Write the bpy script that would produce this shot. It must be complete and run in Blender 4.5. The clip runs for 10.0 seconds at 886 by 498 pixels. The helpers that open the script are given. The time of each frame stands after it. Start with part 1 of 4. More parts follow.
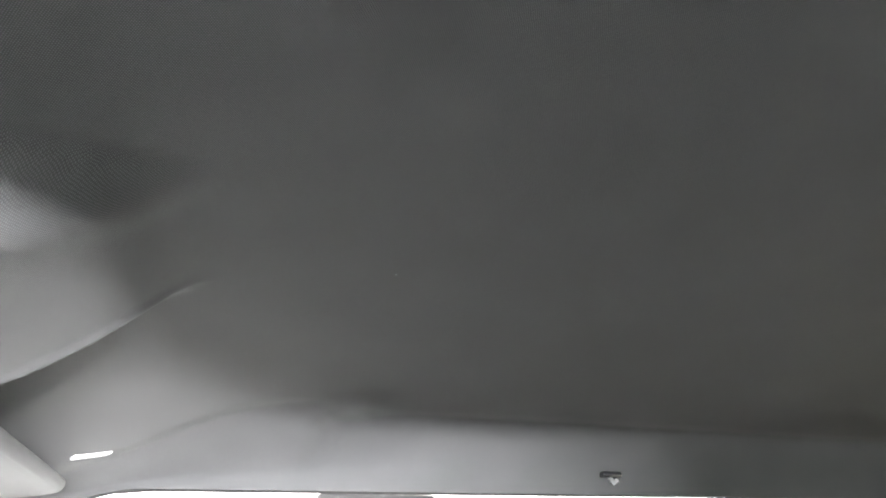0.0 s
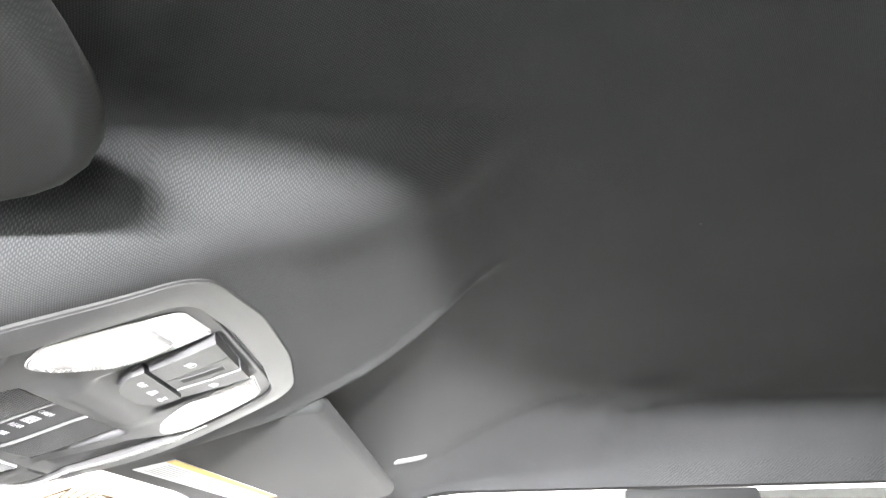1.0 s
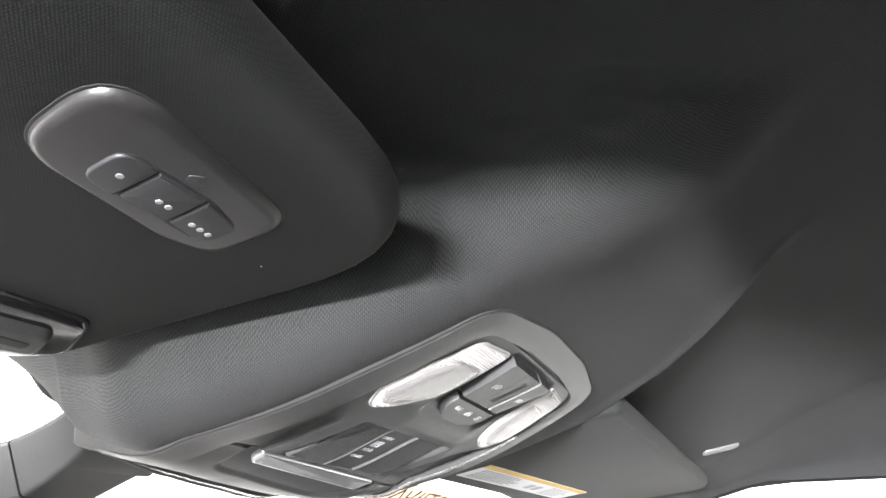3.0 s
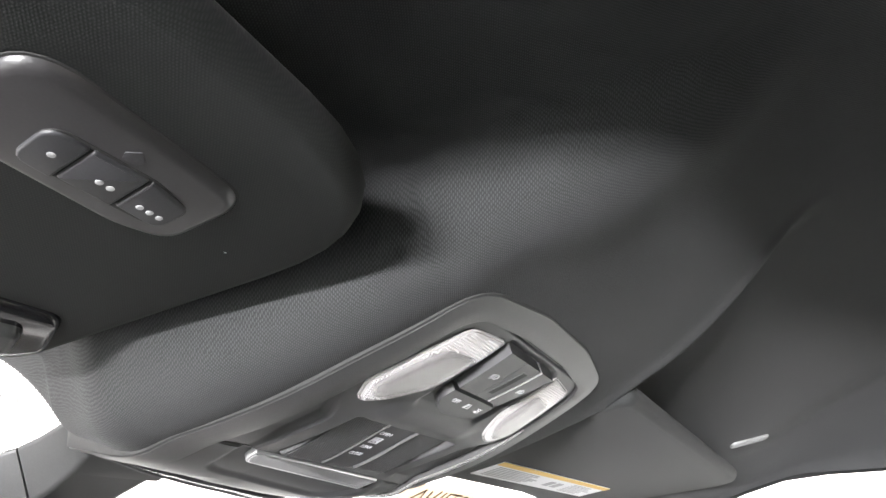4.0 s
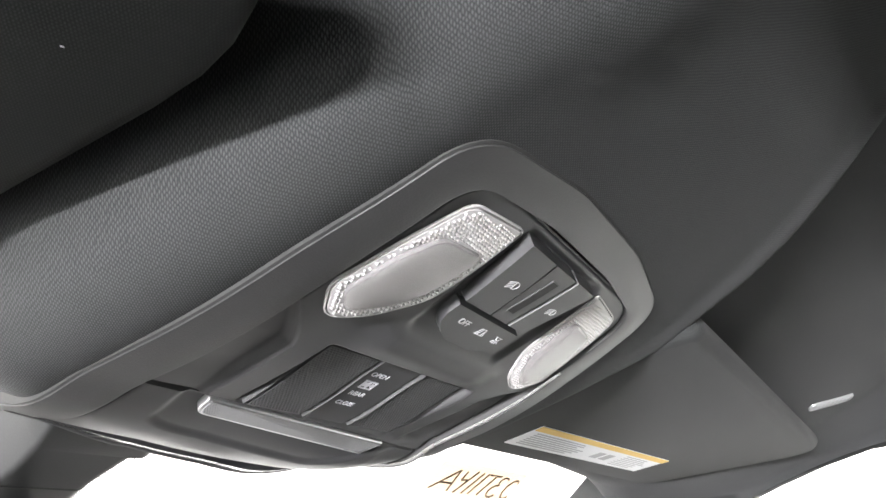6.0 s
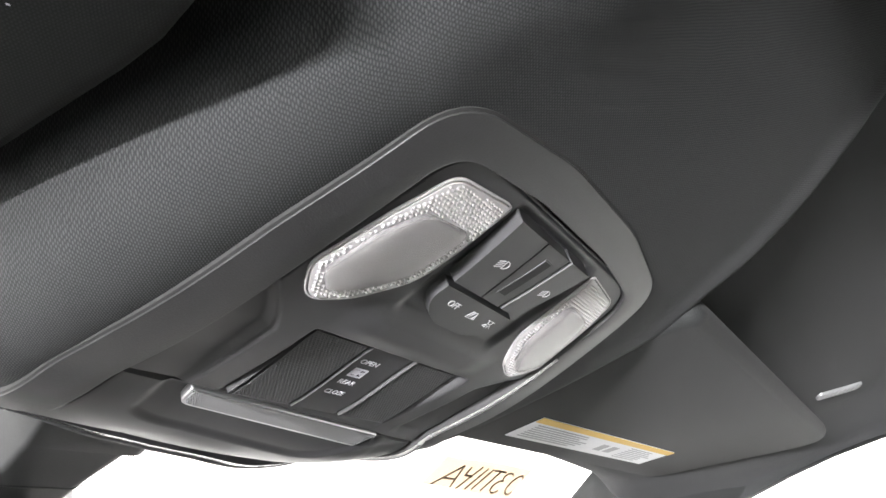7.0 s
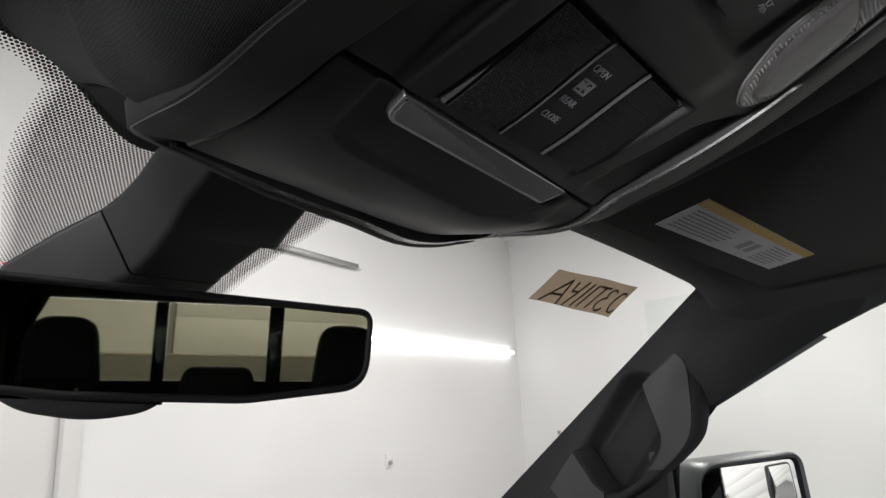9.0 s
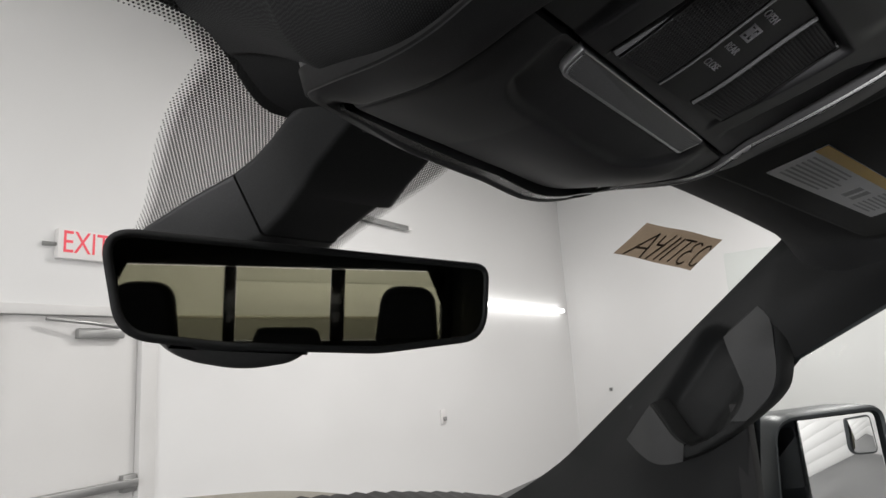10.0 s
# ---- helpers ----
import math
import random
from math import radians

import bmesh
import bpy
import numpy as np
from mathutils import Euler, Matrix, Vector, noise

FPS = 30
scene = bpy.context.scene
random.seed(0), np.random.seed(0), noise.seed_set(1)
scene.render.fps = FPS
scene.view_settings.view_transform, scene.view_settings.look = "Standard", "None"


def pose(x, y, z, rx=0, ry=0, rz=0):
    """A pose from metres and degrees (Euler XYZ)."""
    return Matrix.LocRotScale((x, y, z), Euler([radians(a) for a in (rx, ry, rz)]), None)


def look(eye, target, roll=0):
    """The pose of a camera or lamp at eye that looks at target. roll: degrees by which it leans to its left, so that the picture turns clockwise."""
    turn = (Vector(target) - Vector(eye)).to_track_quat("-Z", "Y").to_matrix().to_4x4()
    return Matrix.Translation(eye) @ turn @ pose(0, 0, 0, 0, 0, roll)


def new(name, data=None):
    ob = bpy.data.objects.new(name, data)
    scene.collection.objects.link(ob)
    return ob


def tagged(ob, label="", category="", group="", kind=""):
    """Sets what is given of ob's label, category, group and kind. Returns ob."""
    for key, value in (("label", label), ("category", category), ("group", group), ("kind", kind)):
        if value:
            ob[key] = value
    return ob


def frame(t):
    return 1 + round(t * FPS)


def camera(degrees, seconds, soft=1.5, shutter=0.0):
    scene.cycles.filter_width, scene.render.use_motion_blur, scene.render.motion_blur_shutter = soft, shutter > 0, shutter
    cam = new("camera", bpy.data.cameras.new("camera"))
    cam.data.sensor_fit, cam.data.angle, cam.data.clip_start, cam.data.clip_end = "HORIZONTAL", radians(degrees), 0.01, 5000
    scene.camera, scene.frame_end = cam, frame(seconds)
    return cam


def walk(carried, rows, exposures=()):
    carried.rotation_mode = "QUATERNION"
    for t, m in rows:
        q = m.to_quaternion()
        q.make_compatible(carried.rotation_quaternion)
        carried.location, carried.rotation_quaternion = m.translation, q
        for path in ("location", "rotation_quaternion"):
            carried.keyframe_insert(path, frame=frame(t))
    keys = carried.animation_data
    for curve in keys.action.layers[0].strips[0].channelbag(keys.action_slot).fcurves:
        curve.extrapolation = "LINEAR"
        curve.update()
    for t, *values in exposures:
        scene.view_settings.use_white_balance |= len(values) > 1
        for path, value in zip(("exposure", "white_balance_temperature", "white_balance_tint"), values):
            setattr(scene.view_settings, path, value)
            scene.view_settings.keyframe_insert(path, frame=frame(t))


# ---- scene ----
cam = camera(71.9, 10.0)
PATH = [
    (0, (-0.365, 0.288, 1.66), (1.303, -0.38, 2.54), -1.1),
    (0.5, (-0.356, 0.318, 1.634), (1.369, -0.082, 2.563), -1.7),
    (1, (-0.314, 0.337, 1.642), (1.459, 0.376, 2.567), -1.3),
    (1.5, (-0.274, 0.36, 1.647), (1.459, 0.746, 2.567), -0.8),
    (2, (-0.278, 0.359, 1.654), (1.375, 1.018, 2.567), -0.2),
    (2.5, (-0.312, 0.353, 1.654), (1.289, 1.141, 2.557), 0.4),
    (2.7, (-0.321, 0.349, 1.655), (1.274, 1.157, 2.552), 0.3),
    (3.8, (-0.314, 0.345, 1.651), (1.24, 1.221, 2.556), -0.9),
    (4, (-0.299, 0.338, 1.652), (1.244, 1.234, 2.556), -1.0),
    (4.5, (-0.248, 0.346, 1.654), (1.279, 1.272, 2.553), -1.2),
    (5, (-0.207, 0.363, 1.654), (1.298, 1.325, 2.554), -1.5),
    (5.5, (-0.207, 0.363, 1.651), (1.281, 1.355, 2.546), -1.7),
    (5.7, (-0.211, 0.368, 1.648), (1.273, 1.367, 2.542), -1.8),
    (6.8, (-0.202, 0.376, 1.64), (1.274, 1.389, 2.532), -2.8),
    (7, (-0.198, 0.374, 1.641), (1.275, 1.392, 2.534), -2.8),
    (7.5, (-0.196, 0.378, 1.639), (1.282, 1.395, 2.522), -3.0),
    (8, (-0.202, 0.403, 1.625), (1.277, 1.434, 2.491), -3.1),
    (8.5, (-0.197, 0.45, 1.608), (1.304, 1.576, 2.302), -3.0),
    (9, (-0.193, 0.471, 1.607), (1.307, 1.702, 2.09), -3.2),
    (9.3, (-0.209, 0.484, 1.612), (1.269, 1.762, 2.041), -3.4),
    (9.5, (-0.217, 0.491, 1.61), (1.242, 1.795, 2.022), -3.4),
    (9.7, (-0.221, 0.493, 1.611), (1.220, 1.823, 2.006), -3.5),
    (10, (-0.231, 0.498, 1.604), (1.185, 1.863, 1.97), -3.6),
]
EXPOSURES = [(0.0, 5.6), (0.5, 5.4), (1.0, 5.2), (2.0, 4.7), (2.7, 4.15), (4.0, 3.8), (5.5, 3.8), (7.0, 3.65), (7.8, 3.55), (8.2, 3.1), (8.5, 2.4), (9.0, 0.55), (10.0, 0.36)]
walk(cam, [(t, look(eye, target, roll)) for t, eye, target, roll in PATH], EXPOSURES)

# ---- world and lights ----
world = bpy.data.worlds.new("world")
scene.world = world
world.use_nodes = True
world.node_tree.nodes["Background"].inputs[0].default_value = (0.9, 0.95, 1.0, 1)
world.node_tree.nodes["Background"].inputs[1].default_value = 0.05

ROOM = pose(0, 0, 0, 0, 0, 11)          # the garage stands at an angle to the truck


def area_lamp(name, m, sx, sy, watts, colour):
    d = bpy.data.lights.new(name, "AREA")
    d.shape, d.size, d.size_y, d.energy, d.color = "RECTANGLE", sx, sy, watts, colour
    ob = new(name, d)
    ob.matrix_world = m
    return ob


LAMPS = ((-1.5, 0.2, 45), (-1.5, -2.2, 55), (4.0, 2.0, 74), (-1.0, -5.0, 170), (4.5, -4.5, 170), (7.5, 0.5, 80))
LAMP_WHITE = (1.0, 0.955, 0.942)
for lx, ly, watts in LAMPS:
    area_lamp("ceiling_lamp_light", ROOM @ pose(lx, ly, 4.28), 1.3, 0.25, watts, LAMP_WHITE)

# ---- materials ----


def material(name):
    m = bpy.data.materials.new(name)
    m.use_nodes = True
    nt = m.node_tree
    return m, nt, nt.nodes["Principled BSDF"], nt.nodes.new("ShaderNodeTexCoord")


def math_node(nt, op, a, b=None):
    n = nt.nodes.new("ShaderNodeMath")
    n.operation = op
    for i, v in enumerate((a, b)):
        if v is None:
            continue
        if isinstance(v, (int, float)):
            n.inputs[i].default_value = v
        else:
            nt.links.new(v, n.inputs[i])
    return n.outputs[0]


def noise_tex(nt, co, scale, detail=4.0):
    n = nt.nodes.new("ShaderNodeTexNoise")
    nt.links.new(co, n.inputs["Vector"])
    n.inputs["Scale"].default_value = scale
    n.inputs["Detail"].default_value = detail
    return n.outputs[0]


def ramp(nt, fac, a, b, lo=0.3, hi=0.7):
    r = nt.nodes.new("ShaderNodeValToRGB")
    nt.links.new(fac, r.inputs[0])
    r.color_ramp.elements[0].position, r.color_ramp.elements[1].position = lo, hi
    r.color_ramp.elements[0].color, r.color_ramp.elements[1].color = (*a, 1), (*b, 1)
    return r.outputs[0]


def bump(nt, bsdf, height, strength, distance):
    b = nt.nodes.new("ShaderNodeBump")
    b.inputs["Strength"].default_value, b.inputs["Distance"].default_value = strength, distance
    nt.links.new(height, b.inputs["Height"])
    nt.links.new(b.outputs[0], bsdf.inputs["Normal"])


def surface(name, a, b, rough=0.5, metal=0.0, grain=400.0, stain=9.0, bump_strength=0.2, bump_distance=0.0003, coat=0.0, spec=0.5):
    """A plain worn surface: two colours blended by fine grain and broad stains, with fine relief."""
    m, nt, bsdf, tc = material(name)
    co = tc.outputs["Object"]
    fine, broad = noise_tex(nt, co, grain), noise_tex(nt, co, stain, 6)
    mixed = math_node(nt, "ADD", math_node(nt, "MULTIPLY", fine, 0.45), math_node(nt, "MULTIPLY", broad, 0.55))
    nt.links.new(ramp(nt, mixed, a, b), bsdf.inputs["Base Color"])
    nt.links.new(math_node(nt, "ADD", math_node(nt, "MULTIPLY", broad, 0.2), rough - 0.1), bsdf.inputs["Roughness"])
    bsdf.inputs["Metallic"].default_value = metal
    bsdf.inputs["Specular IOR Level"].default_value = spec
    bsdf.inputs["Coat Weight"].default_value = coat
    if bump_strength:
        bump(nt, bsdf, fine, bump_strength, bump_distance)
    return m


def fabric(name, dark, light, pitch=0.00092, strength=0.9, turn=0.6):
    """Knitted headliner cloth: rows of small stitches over a soft felt."""
    m, nt, bsdf, tc = material(name)
    mp = nt.nodes.new("ShaderNodeMapping")
    mp.inputs["Rotation"].default_value = (0, 0, turn)
    nt.links.new(tc.outputs["Object"], mp.inputs[0])
    warp = nt.nodes.new("ShaderNodeTexNoise")
    warp.inputs["Scale"].default_value = 60
    nt.links.new(mp.outputs[0], warp.inputs["Vector"])
    sep = nt.nodes.new("ShaderNodeSeparateXYZ")
    nt.links.new(mp.outputs[0], sep.inputs[0])
    wob = math_node(nt, "ADD", math_node(nt, "MULTIPLY", warp.outputs[0], 0.0016), math_node(nt, "MULTIPLY", noise_tex(nt, mp.outputs[0], 420, 2), 0.0007))
    k = 2 * math.pi / pitch
    row = math_node(nt, "MULTIPLY", math_node(nt, "ADD", sep.outputs[1], wob), k * 0.5)
    shift = math_node(nt, "MULTIPLY", math_node(nt, "SIGN", math_node(nt, "SINE", row)), math.pi / 2)
    across = math_node(nt, "SINE", math_node(nt, "ADD", math_node(nt, "MULTIPLY", math_node(nt, "ADD", sep.outputs[0], wob), k), shift))
    along = math_node(nt, "ABSOLUTE", math_node(nt, "SINE", row))
    stitch = math_node(nt, "MULTIPLY", math_node(nt, "ADD", math_node(nt, "MULTIPLY", across, 0.5), 0.5), along)
    fuzz = noise_tex(nt, mp.outputs[0], 1500, 3)
    broad = noise_tex(nt, mp.outputs[0], 7, 5)
    h = math_node(nt, "ADD", math_node(nt, "MULTIPLY", stitch, 0.7), math_node(nt, "MULTIPLY", fuzz, 0.5))
    # colour follows stitch height too: dark gaps and bright threads paint in relief shading
    col = math_node(nt, "ADD", math_node(nt, "MULTIPLY", h, 0.75), math_node(nt, "MULTIPLY", broad, 0.25))
    nt.links.new(ramp(nt, col, dark, light, 0.22, 0.85), bsdf.inputs["Base Color"])
    bsdf.inputs["Roughness"].default_value = 0.85
    bsdf.inputs["Specular IOR Level"].default_value = 0.25
    bsdf.inputs["Sheen Weight"].default_value = 0.03
    bsdf.inputs["Sheen Roughness"].default_value = 0.5
    bump(nt, bsdf, math_node(nt, "ADD", stitch, math_node(nt, "MULTIPLY", fuzz, 0.2)), strength, 0.00011)
    return m


def clear(name, tint, rough, alpha_mix, ior=1.49):
    """Thin clear pane: mostly see-through with a real gloss."""
    m, nt, bsdf, tc = material(name)
    out = nt.nodes["Material Output"]
    tr = nt.nodes.new("ShaderNodeBsdfTransparent")
    tr.inputs[0].default_value = (*tint, 1)
    gl = nt.nodes.new("ShaderNodeBsdfGlossy")
    gl.inputs["Roughness"].default_value = rough
    fr = nt.nodes.new("ShaderNodeFresnel")
    fr.inputs[0].default_value = ior
    mx = nt.nodes.new("ShaderNodeMixShader")
    nt.links.new(math_node(nt, "MULTIPLY", fr.outputs[0], alpha_mix), mx.inputs[0])
    nt.links.new(tr.outputs[0], mx.inputs[1])
    nt.links.new(gl.outputs[0], mx.inputs[2])
    nt.links.new(mx.outputs[0], out.inputs[0])
    return m


def glow(name, colour, strength):
    m, nt, bsdf, tc = material(name)
    bsdf.inputs["Base Color"].default_value = (*colour, 1)
    bsdf.inputs["Emission Color"].default_value = (*colour, 1)
    bsdf.inputs["Emission Strength"].default_value = strength
    return m


def lens_plastic(name, rough, tint, through_share=0.55, relief=0.0):
    m, nt, bsdf, tc = material(name)
    bsdf.inputs["Base Color"].default_value = (*tint, 1)
    bsdf.inputs["Roughness"].default_value = rough
    bsdf.inputs["Transmission Weight"].default_value = through_share
    bsdf.inputs["IOR"].default_value = 1.49
    if relief:
        bump(nt, bsdf, noise_tex(nt, tc.outputs["Object"], 120), relief, 0.0004)
    return m


HEADLINER = fabric("headliner_cloth", (0.010, 0.0106, 0.011), (0.045, 0.046, 0.047))
VISOR = fabric("visor_cloth", (0.010, 0.0108, 0.0108), (0.024, 0.0255, 0.025), 0.0009, 0.25, 0.2)
PLASTIC = surface("grained_black_plastic", (0.028, 0.028, 0.0288), (0.041, 0.041, 0.042), 0.43, 0, 1600, 12, 0.35, 0.0002)
PANEL = surface("satin_black_plastic", (0.028, 0.028, 0.0295), (0.038, 0.038, 0.0395), 0.46, 0, 1800, 12, 0.2, 0.0001, 0.0, 0.5)
PILLAR = surface("pillar_plastic", (0.011, 0.0115, 0.0115), (0.018, 0.019, 0.019), 0.7, 0, 900, 8, 0.4, 0.0003, 0.0, 0.25)
HANDLE = surface("handle_plastic", (0.028, 0.029, 0.029), (0.044, 0.045, 0.045), 0.50, 0, 900, 8, 0.3, 0.0002, 0.0, 0.35)
GLOSS = surface("gloss_black", (0.008, 0.008, 0.009), (0.014, 0.014, 0.015), 0.15, 0, 300, 6, 0.0, 0, 0.3)
RUBBER = surface("black_rubber", (0.010, 0.010, 0.010), (0.020, 0.020, 0.020), 0.8, 0, 500, 10, 0.2, 0.0003)
CHROME = surface("satin_silver", (0.66, 0.66, 0.67), (0.80, 0.80, 0.81), 0.3, 0.9, 2000, 15, 0.1, 0.0001)
LIP = surface("lip_gloss", (0.60, 0.60, 0.60), (0.68, 0.68, 0.68), 0.26, 1.0, 600, 20, 0.0, 0)
MESH_GREY = surface("grey_mesh_plastic", (0.18, 0.18, 0.184), (0.25, 0.25, 0.254), 0.4, 0.2, 1500, 20, 0.3, 0.0002)
REMOTE = surface("remote_plastic", (0.026, 0.025, 0.026), (0.036, 0.035, 0.036), 0.38, 0, 1500, 14, 0.15, 0.0001)
BUTTON = surface("button_rubber", (0.022, 0.022, 0.025), (0.034, 0.034, 0.037), 0.5, 0, 1500, 14, 0.2, 0.0001)
PRINT = surface("white_print", (0.50, 0.49, 0.54), (0.66, 0.65, 0.69), 0.6, 0, 900, 30, 0.0, 0)
PRINT_DIM = surface("grey_print", (0.30, 0.30, 0.31), (0.42, 0.42, 0.43), 0.6, 0, 900, 30, 0.0, 0)
LENS = lens_plastic("clear_lens", 0.16, (0.80, 0.78, 0.78), 0.55)
LENS_FROST = lens_plastic("frosted_lens", 0.26, (0.84, 0.82, 0.82), 0.88)
REFLECTOR = surface("lamp_reflector", (0.54, 0.525, 0.52), (0.68, 0.66, 0.655), 0.26, 0.75, 60, 30, 0.10, 0.002)
WARM = surface("lamp_bulb_amber", (0.55, 0.36, 0.28), (0.70, 0.48, 0.36), 0.4, 0, 300, 20, 0.0, 0)
GLASS = clear("window_glass", (0.96, 0.98, 0.97), 0.0, 0.008)
TINT = clear("tinted_glass", (0.62, 0.62, 0.54), 0.0, 0.3)
PRIVACY = clear("privacy_glass", (0.22, 0.23, 0.225), 0.0, 0.3)
MIRROR, _nt, _b, _tc = material("mirror_silver")
_b.inputs["Metallic"].default_value, _b.inputs["Roughness"].default_value = 1.0, 0.02
_b.inputs["Base Color"].default_value = (0.52, 0.52, 0.47, 1)
SIDE_MIRROR, _nt, _b, _tc = material("side_mirror_silver")
_b.inputs["Metallic"].default_value, _b.inputs["Roughness"].default_value = 1.0, 0.03
_b.inputs["Base Color"].default_value = (0.80, 0.80, 0.81, 1)
WALL = surface("painted_wall", (0.70, 0.695, 0.69), (0.78, 0.775, 0.77), 0.75, 0, 160, 0.8, 0.25, 0.002)
CEIL = surface("ceiling_paint", (0.66, 0.66, 0.64), (0.74, 0.74, 0.72), 0.8, 0, 90, 0.7, 0.25, 0.003)
FLOOR = surface("concrete_floor", (0.099, 0.099, 0.101), (0.165, 0.165, 0.165), 0.6, 0, 60, 0.9, 0.3, 0.002)
DOOR = surface("door_paint", (0.60, 0.59, 0.58), (0.70, 0.69, 0.68), 0.5, 0, 120, 1.2, 0.1, 0.001)
STEEL = surface("dull_steel", (0.30, 0.30, 0.30), (0.44, 0.44, 0.43), 0.4, 0.8, 300, 5, 0.1, 0.0005)
SIGN_WHITE = surface("sign_white", (0.74, 0.72, 0.71), (0.82, 0.80, 0.79), 0.5, 0, 200, 5, 0.0, 0)
SIGN_RED = glow("sign_red_letters", (0.80, 0.08, 0.11), 0.12)
TUBE = glow("tube_glow", (1.0, 0.98, 0.97), 3.5)
PAPER = surface("brown_card", (0.22, 0.17, 0.12), (0.33, 0.26, 0.19), 0.85, 0, 300, 25, 0.2, 0.0004)
def see_through(m, share, tint):
    nt = m.node_tree
    out, bsdf = nt.nodes["Material Output"], nt.nodes["Principled BSDF"]
    tl = nt.nodes.new("ShaderNodeBsdfTranslucent")
    tl.inputs[0].default_value = (*tint, 1)
    mx = nt.nodes.new("ShaderNodeMixShader")
    mx.inputs[0].default_value = share
    nt.links.new(bsdf.outputs[0], mx.inputs[1])
    nt.links.new(tl.outputs[0], mx.inputs[2])
    nt.links.new(mx.outputs[0], out.inputs[0])


see_through(PAPER, 0.55, (0.32, 0.25, 0.18))
INK = surface("marker_ink", (0.115, 0.090, 0.066), (0.165, 0.128, 0.094), 0.7, 0, 500, 40, 0.0, 0)
see_through(INK, 0.55, (0.17, 0.13, 0.09))
LABEL = surface("label_paper", (0.68, 0.68, 0.69), (0.78, 0.78, 0.79), 0.5, 0, 600, 30, 0.0, 0)
LABEL_YELLOW = surface("label_yellow", (0.62, 0.38, 0.05), (0.72, 0.47, 0.08), 0.5, 0, 600, 30, 0.0, 0)
SEAT = fabric("seat_cloth", (0.012, 0.012, 0.013), (0.030, 0.030, 0.031), 0.003, 0.5)
PAINT = surface("tan_bed_cover", (0.20, 0.185, 0.15), (0.28, 0.26, 0.21), 0.5, 0, 200, 3, 0.1, 0.0005)
COVER = surface("bed_cover_vinyl", (0.060, 0.058, 0.050), (0.090, 0.088, 0.076), 0.85, 0, 500, 5, 0.3, 0.0006, 0.0, 0.2)
OUTER = surface("outer_black_plastic", (0.030, 0.033, 0.036), (0.052, 0.056, 0.060), 0.42, 0, 700, 8, 0.3, 0.0003)

# ---- mesh helpers ----


def thing(name, label, category, group="", kind="", m=None):
    ob = new(name)
    ob.empty_display_size = 0.02
    if m is not None:
        ob.matrix_world = m
    return tagged(ob, label, category, group, kind)


def finish(ob, mat, smooth=True, angle=40):
    ob.data.materials.append(mat)
    if smooth:
        me = ob.data
        me.shade_smooth()
        me.set_sharp_from_angle(angle=radians(angle))


def part(name, bm, mat, parent=None, label="", smooth=True, angle=40):
    """One mesh object made of bm, in its parent's space."""
    bmesh.ops.recalc_face_normals(bm, faces=bm.faces)
    me = bpy.data.meshes.new(name)
    bm.to_mesh(me)
    bm.free()
    ob = new(name, me)
    ob.parent = parent
    finish(ob, mat, smooth, angle)
    if label:
        ob["label"] = label
    return ob


def structure(name, bm, mat, label, category, m=None, smooth=True):
    ob = part(name, bm, mat, None, "", smooth)
    if m is not None:
        ob.matrix_world = m
    return tagged(ob, label, category, kind="structure")


def rounded(corners, steps=6):
    """A closed outline from (x, y, radius) corners."""
    out, n = [], len(corners)
    for i in range(n):
        p = Vector(corners[i][:2])
        a, b = Vector(corners[i - 1][:2]), Vector(corners[(i + 1) % n][:2])
        r = corners[i][2]
        da, db = (a - p), (b - p)
        half = da.angle(db) / 2
        d = min(r / max(math.tan(half), 1e-4), da.length * 0.48, db.length * 0.48)
        s, e = p + da.normalized() * d, p + db.normalized() * d
        for k in range(steps + 1):
            t = k / steps
            out.append(s * (1 - t) ** 2 + p * 2 * t * (1 - t) + e * t * t)
    return out


def box_outline(x0, y0, x1, y1, r, steps=6):
    return rounded([(x0, y0, r), (x1, y0, r), (x1, y1, r), (x0, y1, r)], steps)


def inset(outline, d):
    """The outline drawn in by d, each point along its own normal."""
    n, out = len(outline), []
    area = sum(outline[i - 1].x * outline[i].y - outline[i].x * outline[i - 1].y for i in range(n))
    sign = 1 if area > 0 else -1
    for i in range(n):
        a, b = outline[i - 1], outline[(i + 1) % n]
        t = (b - a)
        t = t.normalized() if t.length > 1e-9 else Vector((1, 0))
        out.append(outline[i] + Vector((-t.y, t.x)) * d * sign)
    return out


def loft(loops, close_first=True, close_last=True):
    """Skin between closed loops of equal length."""
    bm = bmesh.new()
    rows = [[bm.verts.new(p) for p in loop] for loop in loops]
    n = len(rows[0])
    for a, b in zip(rows, rows[1:]):
        for i in range(n):
            bm.faces.new((a[i - 1], a[i], b[i], b[i - 1]))
    if close_first:
        bm.faces.new(rows[0])
    if close_last:
        bm.faces.new(rows[-1][::-1])
    return bm


def slab(outline, z0, z1, edge=0.001, place=None):
    """A plate with the given outline between heights z0 and z1, its z1 edge rounded. place maps (x, y, z) to a point."""
    place = place or (lambda x, y, z: Vector((x, y, z)))
    s = 1 if z1 > z0 else -1
    loops = [[place(p.x, p.y, z0) for p in outline]]
    for k in range(4):
        a = k / 3 * math.pi / 2
        o = inset(outline, edge * (1 - math.cos(a)))
        loops.append([place(p.x, p.y, z1 - s * edge * (1 - math.sin(a))) for p in o])
    return loft(loops)


